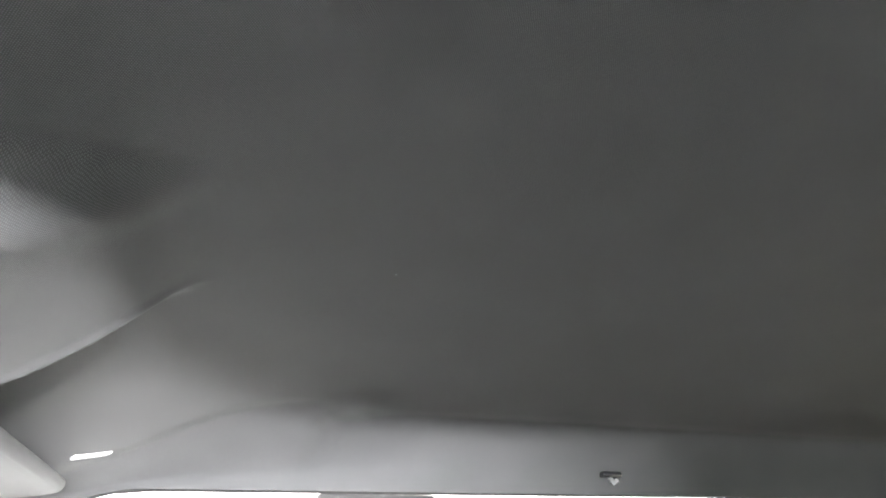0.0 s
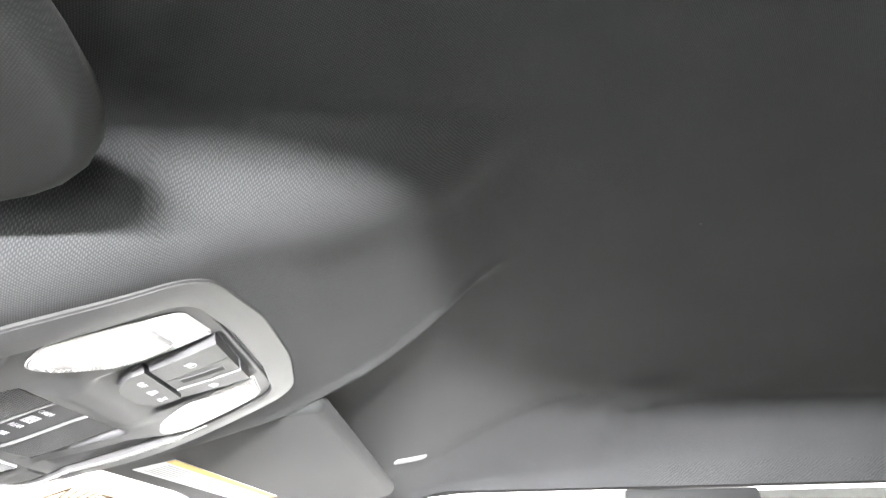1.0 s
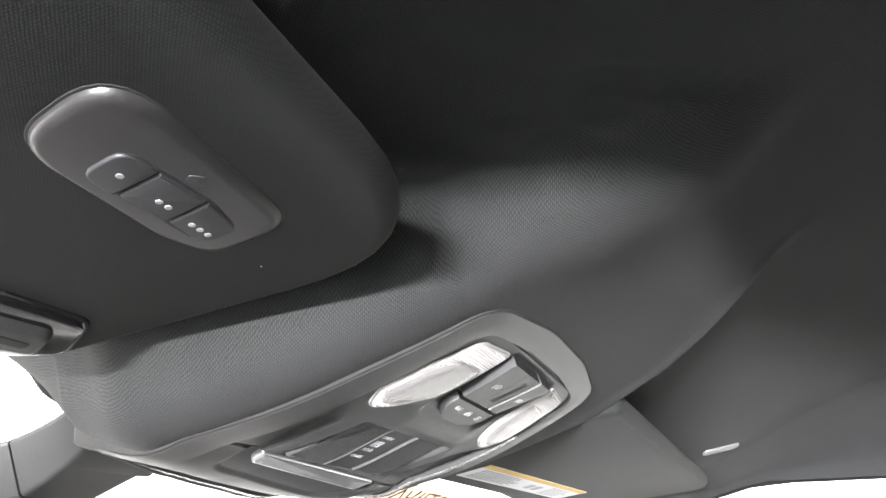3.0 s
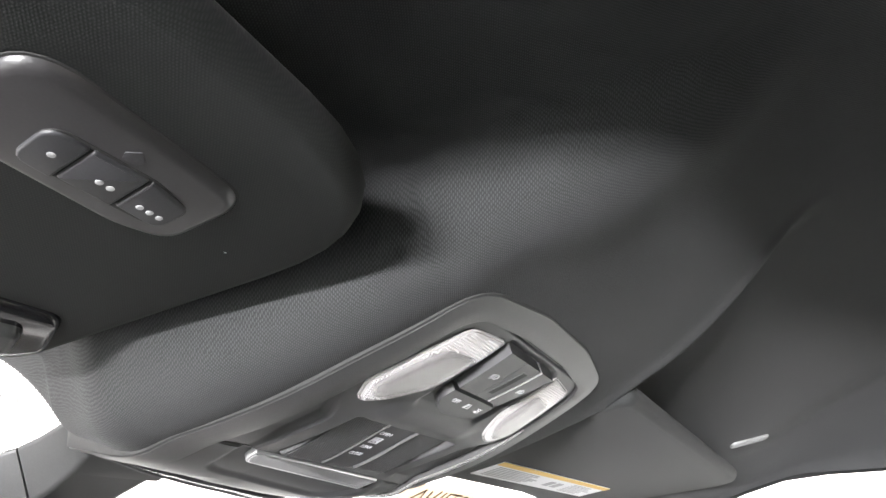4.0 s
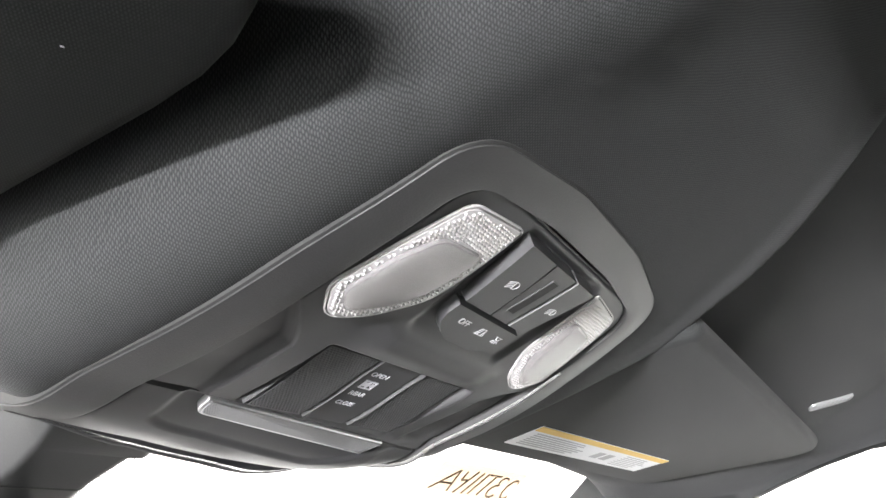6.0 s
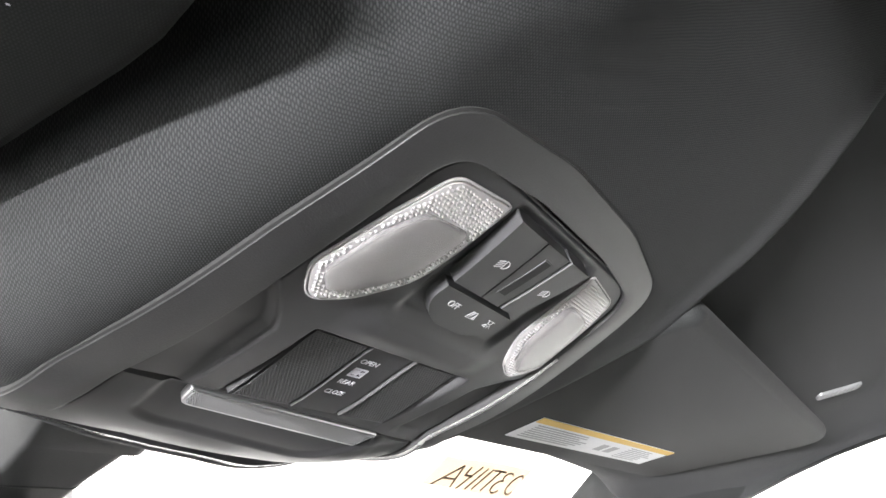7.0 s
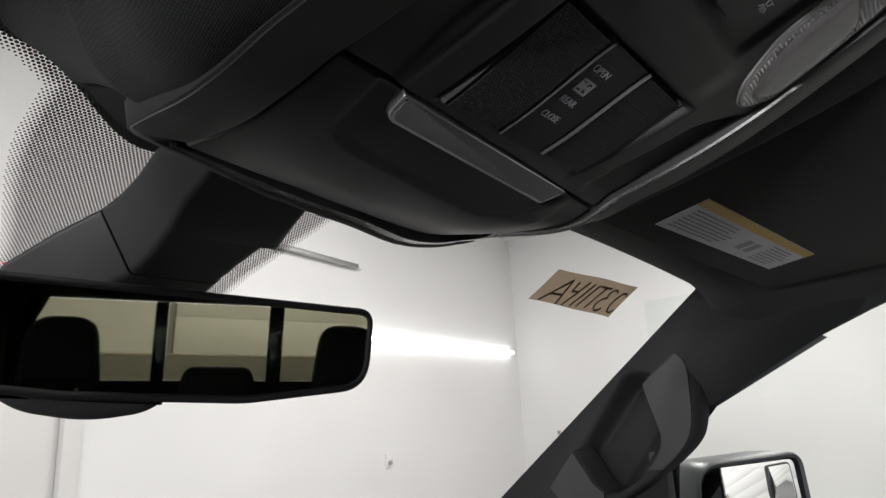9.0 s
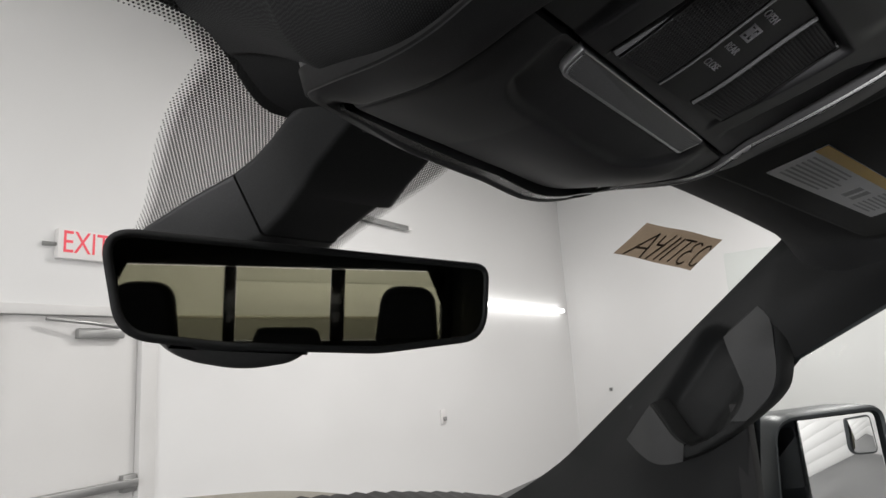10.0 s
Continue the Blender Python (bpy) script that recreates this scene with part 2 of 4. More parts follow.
def bent(u0, v0, u1, v1, h0, h1, place, nu=6, nv=14, edge=0.0004):
    """A rectangular plate that follows a curved base: place(u, v, h)."""
    def f(a, b):
        i, j = round(a * nu), round(b * nv)
        low = i in (0, nu) or j in (0, nv)
        ua = u0 if i == 0 else u1 if i == nu else u0 + edge + (u1 - u0 - 2 * edge) * (i - 1) / (nu - 2)
        vb = v0 if j == 0 else v1 if j == nv else v0 + edge + (v1 - v0 - 2 * edge) * (j - 1) / (nv - 2)
        return place(ua, vb, h0 if low else h1)
    return sheet(nu, nv, f)


def box(bm, x0, y0, z0, x1, y1, z1, m=None):
    vs = [bm.verts.new(((m @ Vector(p)) if m else p)) for p in
          [(x0, y0, z0), (x1, y0, z0), (x1, y1, z0), (x0, y1, z0), (x0, y0, z1), (x1, y0, z1), (x1, y1, z1), (x0, y1, z1)]]
    for f in ((3, 2, 1, 0), (4, 5, 6, 7), (0, 1, 5, 4), (1, 2, 6, 5), (2, 3, 7, 6), (3, 0, 4, 7)):
        bm.faces.new([vs[i] for i in f])


def boxes(*specs, m=None, bevel=0.0):
    bm = bmesh.new()
    for s in specs:
        box(bm, *s, m=m)
    if bevel:
        bmesh.ops.bevel(bm, geom=bm.edges[:], offset=bevel, segments=2, affect="EDGES", profile=0.5)
    return bm


def tube(points, radius, sides=8):
    bm = bmesh.new()
    rows = []
    for i, p in enumerate(points):
        p = Vector(p)
        d = (Vector(points[min(i + 1, len(points) - 1)]) - Vector(points[max(i - 1, 0)])).normalized()
        a = d.cross(Vector((0, 0, 1)))
        a = a.normalized() if a.length > 1e-3 else Vector((1, 0, 0))
        b = d.cross(a)
        r = radius[i] if isinstance(radius, (list, tuple)) else radius
        rows.append([bm.verts.new(p + r * (math.cos(2 * math.pi * k / sides) * a + math.sin(2 * math.pi * k / sides) * b)) for k in range(sides)])
    for a, b in zip(rows, rows[1:]):
        for k in range(sides):
            bm.faces.new((a[k - 1], a[k], b[k], b[k - 1]))
    bm.faces.new(rows[0])
    bm.faces.new(rows[-1][::-1])
    return bm


def sheet(nx, ny, f, thick=0.0):
    """A grid of nx by ny cells, f(i / nx, j / ny) giving the points; thick adds a back side along +z."""
    bm = bmesh.new()
    g = [[bm.verts.new(f(i / nx, j / ny)) for j in range(ny + 1)] for i in range(nx + 1)]
    for i in range(nx):
        for j in range(ny):
            bm.faces.new((g[i][j], g[i + 1][j], g[i + 1][j + 1], g[i][j + 1]))
    if thick:
        h = [[bm.verts.new(v.co + Vector((0, 0, thick))) for v in row] for row in g]
        for i in range(nx):
            for j in range(ny):
                bm.faces.new((h[i][j], h[i][j + 1], h[i + 1][j + 1], h[i + 1][j]))
        rim = [(i, 0) for i in range(nx)] + [(nx, j) for j in range(ny)] + [(i, ny) for i in range(nx, 0, -1)] + [(0, j) for j in range(ny, 0, -1)]
        for k in range(len(rim)):
            (a, b), (c, d) = rim[k - 1], rim[k]
            bm.faces.new((g[a][b], h[a][b], h[c][d], g[c][d]))
    return bm


def lettering(name, text, size, mat, parent, m, depth=0.0002, label=""):
    cu = bpy.data.curves.new(name, "FONT")
    cu.body, cu.size, cu.extrude, cu.align_x, cu.align_y = text, size, depth, "CENTER", "CENTER"
    tmp = new("tmp_text", cu)
    me = bpy.data.meshes.new_from_object(tmp)
    bpy.data.objects.remove(tmp)
    ob = new(name, me)
    me.materials.clear()
    me.materials.append(mat)
    ob.parent = parent
    ob.matrix_local = m
    if label:
        ob["label"] = label
    return ob


def smooth01(t):
    t = min(1.0, max(0.0, t))
    return t * t * (3 - 2 * t)


# ---- the garage ----
WALL_N, WALL_E, WALL_W, WALL_S, ROOF_H = 4.64, 10.1, -3.7, -7.5, 4.4
FLOOR_Z = -0.12


def wall(name, x0, y0, x1, y1, label):
    return structure(name, boxes((x0, y0, FLOOR_Z - 0.05, x1, y1, ROOF_H + 0.1)), WALL, label, "wall", ROOM, False)


# the north wall is cut for the door: a piece on each side and one above
DX0, DX1, DZ = 1.36, 2.30, 2.06
wn = boxes((WALL_W - 0.2, WALL_N, FLOOR_Z - 0.05, DX0, WALL_N + 0.2, ROOF_H + 0.1), (DX1, WALL_N, FLOOR_Z - 0.05, WALL_E + 0.2, WALL_N + 0.2, ROOF_H + 0.1),
           (DX0, WALL_N, DZ, DX1, WALL_N + 0.2, ROOF_H + 0.1))
structure("wall_north", wn, WALL, "white painted garage wall with a door opening", "wall", ROOM, False)
wall("wall_east", WALL_E, WALL_S, WALL_E + 0.2, WALL_N, "plain white painted garage side wall")
wall("wall_west", WALL_W - 0.2, WALL_S, WALL_W, WALL_N, "plain white painted garage side wall")
wall("wall_south", WALL_W - 0.2, WALL_S - 0.2, WALL_E + 0.2, WALL_S, "plain white painted garage back wall")
structure("floor", boxes((WALL_W - 0.2, WALL_S - 0.2, FLOOR_Z - 0.2, WALL_E + 0.2, WALL_N + 0.2, FLOOR_Z)), FLOOR, "grey sealed concrete garage floor", "floor", ROOM, False)
structure("ceiling", boxes((WALL_W - 0.2, WALL_S - 0.2, ROOF_H, WALL_E + 0.2, WALL_N + 0.2, ROOF_H + 0.2)), CEIL, "white painted garage ceiling", "ceiling", ROOM, False)


def exit_door():
    d = thing("door_1", "closed pale grey steel door in a white frame", "door", kind="structure", m=ROOM @ pose(DX0, WALL_N, 0))
    w = DX1 - DX0
    part("door_leaf", boxes((0.02, 0.035, FLOOR_Z + 0.008, w - 0.02, 0.08, DZ - 0.015), bevel=0.003), DOOR, d)
    part("frame", boxes((-0.05, -0.02, FLOOR_Z, 0.018, 0.12, DZ + 0.05), (w - 0.018, -0.02, FLOOR_Z, w + 0.10, 0.12, DZ + 0.05),
                        (0.018, -0.02, DZ - 0.012, w - 0.018, 0.12, DZ + 0.05), bevel=0.004), DOOR, d, "painted steel door frame")
    closer = part("door_closer", boxes((0.50, -0.02, 1.90, 0.80, 0.034, 1.965), bevel=0.008), STEEL, d, "grey hydraulic door closer")
    part("closer_arm", tube([(0.76, -0.01, 1.975), (0.55, -0.06, 1.995), (0.30, -0.025, 2.02)], 0.012), STEEL, closer)
    part("push_bar", boxes((0.04, -0.05, 0.93, w - 0.03, 0.0, 0.985), bevel=0.01), STEEL, d, "steel push bar across the door")
    part("push_bar_bracket", boxes((w - 0.12, -0.02, 0.90, w - 0.03, 0.034, 1.01), bevel=0.006), STEEL, d)


def exit_sign():
    s = thing("exit_sign", "white exit sign with red letters on the wall", "sign", m=ROOM @ pose(1.86, WALL_N - 0.03, 2.5))
    part("housing", boxes((-0.165, -0.02, -0.098, 0.165, 0.03, 0.092), bevel=0.006), SIGN_WHITE, s)
    lettering("letters", "EXIT", 0.205, SIGN_RED, s, pose(0.008, -0.0215, 0.002, 90, 0, 0) @ Matrix.Diagonal((0.72, 1, 1, 1)), 0.001, "red letters reading exit")
    part("side_bracket", tube([(-0.24, 0.02, -0.01), (-0.165, 0.005, -0.01)], [0.016, 0.012]), STEEL, s)


def wall_tube(m, half, watts, colour):
    # serves the north wall's lamp and the fill tube added on the west wall
    f = thing("tube_lamp", "long lit tube on a wall, real lamp or added fill light", "lamp", "wall tube lamps", m=m)
    part("tube", tube([(-half, 0, 0), (-half + 0.02, 0, 0), (half - 0.02, 0, 0), (half, 0, 0)], [0.026, 0.034, 0.034, 0.026], 12), TUBE, f, "glowing white tube")
    part("base_rail", boxes((-half, 0.045, -0.03, half, 0.058, 0.03), bevel=0.004), SIGN_WHITE, f)
    area_lamp("tube_lamp_light", m @ pose(0, -0.08, 0, -90, 0, 0), 2 * half, 0.08, watts, colour)


def conduit_box():
    c = thing("wall_fixture", "unlit grey strip fixture high on the wall", "fixture", m=ROOM @ pose(4.8, WALL_N - 0.03, 3.15))
    part("strip", boxes((-0.75, -0.03, -0.03, 0.62, 0.03, 0.025), bevel=0.006), STEEL, c)
    part("end_cap", boxes((0.62, -0.02, -0.02, 0.70, 0.03, 0.02), bevel=0.004), SIGN_WHITE, c)


def wall_outlet(x, z, s):
    o = thing("wall_outlet", "small white outlet with a dark plug on the wall", "outlet", m=ROOM @ pose(x, WALL_N - 0.005, z))
    part("plate", slab(box_outline(-0.05 * s, -0.08 * s, 0.05 * s, 0.08 * s, 0.01), 0, 0.012, 0.003, lambda a, b, c: Vector((a, -c, b))), SIGN_WHITE, o)
    part("plug", boxes((-0.015 * s, -0.04, -0.045 * s, 0.03 * s, -0.0125, 0.0), bevel=0.005), STEEL, o)


def side_hook():
    h = thing("wall_hook", "small dark hook fixed to the side wall", "hook", m=ROOM @ pose(WALL_E, 4.0, 1.0))
    part("plate", boxes((-0.012, -0.025, -0.03, -0.001, 0.025, 0.03), bevel=0.003), STEEL, h)
    part("peg", tube([(-0.012, 0, 0), (-0.06, 0, -0.01), (-0.07, 0, 0.03)], 0.012), STEEL, h)


def ceiling_lamp(x, y):
    c = thing("ceiling_lamp", "lit white ceiling strip lamp of the garage", "lamp", "ceiling lamps", m=ROOM @ pose(x, y, ROOF_H))
    part("housing", boxes((-0.68, -0.16, -0.06, 0.68, 0.16, -0.001), bevel=0.006), SIGN_WHITE, c)
    part("diffuser", boxes((-0.66, -0.14, -0.085, 0.66, 0.14, -0.0605), bevel=0.008), TUBE, c)


def garage_door():
    """The wide sectional door in the back wall, one panel above another."""
    d = thing("garage_door", "closed white sectional garage door with grooved panels", "garage door", m=ROOM @ pose(0.6, WALL_S, FLOOR_Z))
    for k in range(7):
        part("panel", boxes((-2.6, 0.001, 0.002 + 0.52 * k, 2.6, 0.045, 0.517 + 0.52 * k), bevel=0.005), WALL, d)
    part("side_track", boxes((-2.72, 0.001, 0.0, -2.62, 0.07, 3.64), bevel=0.004), STEEL, d)
    part("side_track", boxes((2.62, 0.001, 0.0, 2.72, 0.07, 3.64), bevel=0.004), STEEL, d)


garage_door()
exit_door()
exit_sign()
wall_tube(ROOM @ pose(7.62, WALL_N - 0.06, 2.35), 2.15, 2.5, LAMP_WHITE)
# fill tube added out of view, to brighten the headliner through the driver's window
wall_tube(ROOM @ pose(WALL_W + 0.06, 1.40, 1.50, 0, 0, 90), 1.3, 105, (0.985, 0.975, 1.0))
conduit_box()
wall_outlet(5.97, 0.99, 1.0)
side_hook()
for lx, ly, watts in LAMPS:
    ceiling_lamp(lx, ly)

# ---- the truck cab ----
TILT_C = radians(19.0)
CT, ST = math.cos(TILT_C), math.sin(TILT_C)


def mirrored(corners):
    """The left half of an outline, closed by its mirror image."""
    return corners + [(-x, y, r) for x, y, r in reversed(corners)]


def crossing(outline, v):
    """Half the width of a symmetric outline at v."""
    best = -1.0
    for a, b in zip(outline, outline[1:] + outline[:1]):
        if (a.y > v) != (b.y > v):
            best = max(best, a.x + (b.x - a.x) * (v - a.y) / (b.y - a.y))
    return best


# the console's outer and inner rim, in its own plane
OUT = rounded(mirrored([(-0.040, 0.0965, 0.09), (-0.1075, 0.0800, 0.011), (-0.1148, 0.014, 0.10), (-0.1093, -0.036, 0.20), (-0.0998, -0.098, 0.20), (-0.0873, -0.1640, 0.026), (-0.030, -0.1738, 0.10)]), 8)
INN = rounded(mirrored([(-0.040, 0.0782, 0.09), (-0.0905, 0.0768, 0.003), (-0.0950, 0.014, 0.06), (-0.0875, -0.044, 0.12), (-0.0826, -0.088, 0.12), (-0.0742, -0.1518, 0.018), (-0.028, -0.1574, 0.08)]), 8)


def in_short_steps(a, b, longest=0.006):
    """Two matching outlines with their long straight runs split alike."""
    out, inn = [], []
    for i in range(len(a)):
        j = (i + 1) % len(a)
        n = max(1, math.ceil(max((a[j] - a[i]).length, (b[j] - b[i]).length) / longest))
        out += [a[i].lerp(a[j], k / n) for k in range(n)]
        inn += [b[i].lerp(b[j], k / n) for k in range(n)]
    return out, inn


OUT, INN = in_short_steps(OUT, INN)
OUT_W = [crossing(OUT, -0.180 + 0.001 * k) for k in range(262)]


def out_width(v):
    return OUT_W[max(0, min(261, round((v + 0.180) / 0.001)))]


def twist(u, v):
    """The console's front hangs a little lower towards the passenger."""
    return (0.08 * max(0.0, u + 0.04) - 2.2 * max(0.0, u - 0.03) ** 2) * smooth01((v + 0.012) / 0.04)


def roof_z(x, y):
    """The headliner without its moulded tongue."""
    pocket = 0.008 * math.exp(-((x + 0.175) / 0.040) ** 2) * smooth01((y - 0.24) / 0.1) * smooth01((0.62 - y) / 0.1)
    return 1.745 + 0.15 / (1 + math.exp(min(40, (y - 0.37) / 0.105))) - 0.10 * x * x + pocket


def front_drop(q):
    """How far the console's face falls away from its plane, q ahead of the bend."""
    return 5.3 * q * q if q < 0.055 else 0.01603 + 0.583 * (q - 0.055)


def above(d):
    """d where it is positive, easing into 0 below."""
    return (math.sqrt(d * d + 0.02) + d) / 2


def tongue_z(x, y):
    """The tongue that carries the console: it narrows to the rear and rolls up at its sides."""
    ahead = smooth01((y - 0.58) / 0.06)
    if x > 0:
        half, r = 0.078 + 0.038 * smooth01((y - 0.29) / 0.19) + 0.015 * smooth01((0.56 - y) / 0.1), 0.018
    else:
        half = max(float(np.interp(y, (0.33, 0.36, 0.40, 0.44), (0.055, 0.068, 0.082, 0.088))), out_width((y - 0.6) / CT) + 0.003)
        r = 0.029 - 0.007 * ahead
    s = max(0.0, abs(x) - half)
    k = 0.9 * r
    roll_up = r - math.sqrt(r * r - s * s) if s < k else 0.5641 * r + 2.065 * (s - k)
    # the lower edge of the driver's side swells a little before it rolls up
    bead = 0.0030 * math.exp(-((x - half) / 0.008) ** 2) * smooth01((0.50 - y) / 0.05)
    swell = bead + 0.0030 * math.exp(-((x + half - 0.006) / 0.018) ** 2) * smooth01((0.435 - y) / 0.05)
    v = (y - 0.6) / CT
    q = max(0.0, v - 0.005)
    w = out_width(min(v - 0.004, 0.078)) - 0.004
    cavity = 0.022 * smooth01((w - abs(x)) / 0.008) * smooth01((0.094 - v) / 0.025)
    near = smooth01((0.150 - abs(x)) / 0.038) if x > 0 else 1.0
    lift = near * front_drop(q) + (1 - near) * 2.2 * q * q + 0.8 * x * x * smooth01(v / 0.06) - near * twist(x, v)
    lift += 3.2 * max(0.0, 0.425 - y) ** 2 - 0.0074 * above(1 - ((v + 0.085) / (0.080 if v > -0.085 else 0.100)) ** 2)
    return 1.70 - (y - 0.6) * ST / CT + 0.0013 + 0.06 * x * x + roll_up + lift + cavity - swell


def smooth_min(a, b, k):
    h = max(k - abs(a - b), 0.0) / k
    return min(a, b) - h * h * k * 0.25


def rail_start(y):
    return 0.618 - 0.075 * smooth01((y - 0.085) / 0.05) * smooth01((0.42 - y) / 0.22)


RAIL_X = 0.700


def window_top(y):
    return 1.747 - 0.56 * max(0.0, y - 0.36) ** 1.35


def headliner_z(x, y):
    z = smooth_min(roof_z(x, y), tongue_z(x, y), 0.010)
    xs = rail_start(y)
    z += 0.004 * math.exp(-((abs(x) - xs) / 0.030) ** 2) * smooth01((0.5 - y) / 0.1)
    z -= 0.010 * math.exp(-((y - 0.075) / 0.05) ** 2) * smooth01((abs(x) - 0.47) / 0.10)
    if abs(x) > xs:
        t = (abs(x) - xs) / (RAIL_X - xs)
        drop = z - window_top(y)
        z -= drop * (1 - math.sqrt(max(0.0, 1 - min(1.0, t) ** 1.5)))
    return z


def glass_z(x, y):
    """The inner face of the windshield."""
    q = (x / 0.7) ** 2
    return 1.765 - (0.30 + 0.40 * q) * (y - 0.745 + 0.04 * q) - 0.35 * max(0.0, y - 0.9) ** 2 * (1 - 0.6 * q)


HEAD_Y0, HEAD_Y1 = -1.45, 0.674


def head_front(x):
    return HEAD_Y1 - 0.006 * math.exp(-(x / 0.10) ** 2) - 0.01 * (x / 0.7) ** 2


def headliner_point(a, b):
    k = abs(2 * a - 1)
    x = math.copysign(0.28 * k if k < 0.5 else 0.14 + (RAIL_X - 0.14) * (k - 0.5) / 0.5, a - 0.5)
    yf = head_front(x)
    if b < 0.94:
        y = HEAD_Y0 + (0.40 - HEAD_Y0) * b / 0.40 if b < 0.40 else 0.40 + (yf - 0.40) * (b - 0.40) / 0.54
        return Vector((x, y, headliner_z(x, y)))
    t = (b - 0.94) / 0.06
    y = yf + (0.068 + 0.018 * math.exp(-(x / 0.16) ** 2) + 0.006 * math.exp(-(x / 0.10) ** 2) + 0.040 * smooth01((0.128 - abs(x)) / 0.075) * smooth01((0.015 - x) / 0.06)) * math.sin(t * math.pi / 2)
    z = headliner_z(x, yf)
    up = max(0.01, glass_z(x, y) + 0.004 - z)
    rise = 1 - math.cos(t * math.pi / 2)
    return Vector((x, y, z + up * (rise + (math.sin(t * math.pi / 2) - rise) * (0.8 if x < -0.02 else 0.0))))


structure("headliner", sheet(320, 340, headliner_point), HEADLINER, "charcoal knitted cloth headliner with a moulded centre tongue", "headliner")


def roof_point(a, b):
    x, y = -0.74 + 1.48 * a, HEAD_Y0 - 0.05 + (0.72 - HEAD_Y0 + 0.05) * b
    return Vector((x, y, 2.00 - 0.16 * (x / 0.74) ** 4 - 0.15 * smooth01((y - 0.25) / 0.5)))


structure("roof_panel", sheet(24, 30, roof_point, 0.012), PAINT, "painted steel roof of the pickup cab", "roof")


def glass_point(a, b):
    y = 0.70 + 0.80 * b
    x = (2 * a - 1) * (0.702 + 0.30 * (y - 0.70))
    return Vector((x, y, glass_z(x, y)))


ws = structure("windshield", sheet(40, 30, glass_point), GLASS, "clear curved windshield of the pickup", "windshield")
ws.visible_shadow = False


def frit_dots():
    """Printed dots on the glass round the mirror mount; they shrink towards the clear glass."""
    verts, faces = [], []
    p = 0.0021
    for j in range(-2, 120):
        for i in range(-115, 90):
            x, y = (i + 0.5 * (j % 2)) * p, 0.735 + j * p * 0.866
            left = -0.113 + 0.028 * smooth01((y - 0.79) / 0.15)
            right = 0.094 - 0.010 * smooth01((y - 0.80) / 0.12)
            d = min(x - left, right - x)
            band = 0.752 + 0.018 * math.exp(-((abs(x) - 0.105) / 0.018) ** 2) - y
            d = max(d if y < 0.96 else -1, band)
            if d < 0:
                continue
            r = p * (0.22 + 0.24 * min(1.0, d / 0.008))
            k = len(verts)
            for s in range(6):
                a = s * math.pi / 3
                vx, vy = x + r * math.cos(a), y + r * math.sin(a)
                verts.append((vx, vy, glass_z(vx, vy) - 0.0012))
            faces.append(tuple(range(k, k + 6)))
    me = bpy.data.meshes.new("windshield_dots")
    me.from_pydata(verts, [], faces)
    ob = new("windshield_dots", me)
    me.materials.append(RUBBER)
    tagged(ob, "black printed dot pattern on the windshield glass", "dot pattern", kind="stuff")


frit_dots()


def edge_front(s):
    return Vector((0.678 + 0.172 * s - 2.2 * max(0.0, s - 0.78) ** 2, 0.726 + 0.60 * s, 1.748 - 0.42 * s))


def edge_rear(s):
    pts = [(0.700, 0.60, 1.662), (0.700, 0.755, 1.578), (0.706, 0.822, 1.505), (0.712, 0.836, 1.42), (0.735, 0.87, 1.12)]
    k = max(-1.0, min(3.999, s * 4))
    i = max(0, int(k))
    return Vector(pts[i]).lerp(Vector(pts[i + 1]), k - i)


def pillar(side, name):
    def f(a, b):
        a = 1.2 * a - 0.2
        e, r = edge_front(a), edge_rear(a)
        p = e.lerp(r, b)
        p += Vector((-0.022, -0.010, -0.004)) * math.sin(math.pi * b) * smooth01(b / 0.5)
        k = max(0.0, min(1.0, ((p.y - 0.850) * 0.075 - (p.z - 1.580) * 0.085) / 0.01285))
        d = math.hypot(p.y - 0.850 - 0.075 * k, p.z - 1.580 + 0.085 * k)
        p.x += 0.042 * smooth01((0.058 - d) / 0.030)
        p.x *= side
        return p
    structure(name, sheet(140, 60, f), PILLAR, "dark grey plastic windshield pillar trim", "pillar")

    def g(a, b):
        e, r = edge_front(a), edge_rear(a)
        p = e.lerp(r, b) + Vector((0.065, 0.004, 0.0))
        p.x *= side
        return p
    structure(name + "_skin", sheet(12, 6, g), OUTER, "outer skin of the windshield pillar", "pillar")


pillar(1, "pillar_right")
pillar(-1, "pillar_left")


def along(points, n):
    """n even steps along a smooth curve through the points."""
    p = [Vector(q) for q in points]
    p = [p[0] * 2 - p[1]] + p + [p[-1] * 2 - p[-2]]
    fine = []
    for i in range(1, len(p) - 2):
        for k in range(12):
            t = k / 12
            fine.append(0.5 * (2 * p[i] + (p[i + 1] - p[i - 1]) * t + (2 * p[i - 1] - 5 * p[i] + 4 * p[i + 1] - p[i + 2]) * t * t + (3 * p[i] - p[i - 1] - 3 * p[i + 1] + p[i + 2]) * t ** 3))
    fine.append(p[-2])
    run = [0.0]
    for a, b in zip(fine, fine[1:]):
        run.append(run[-1] + (b - a).length)
    out = []
    for k in range(n + 1):
        d, i = run[-1] * k / n, 0
        while i < len(run) - 2 and run[i + 1] < d:
            i += 1
        out.append(fine[i].lerp(fine[i + 1], min(1.0, (d - run[i]) / (run[i + 1] - run[i]))))
    return out


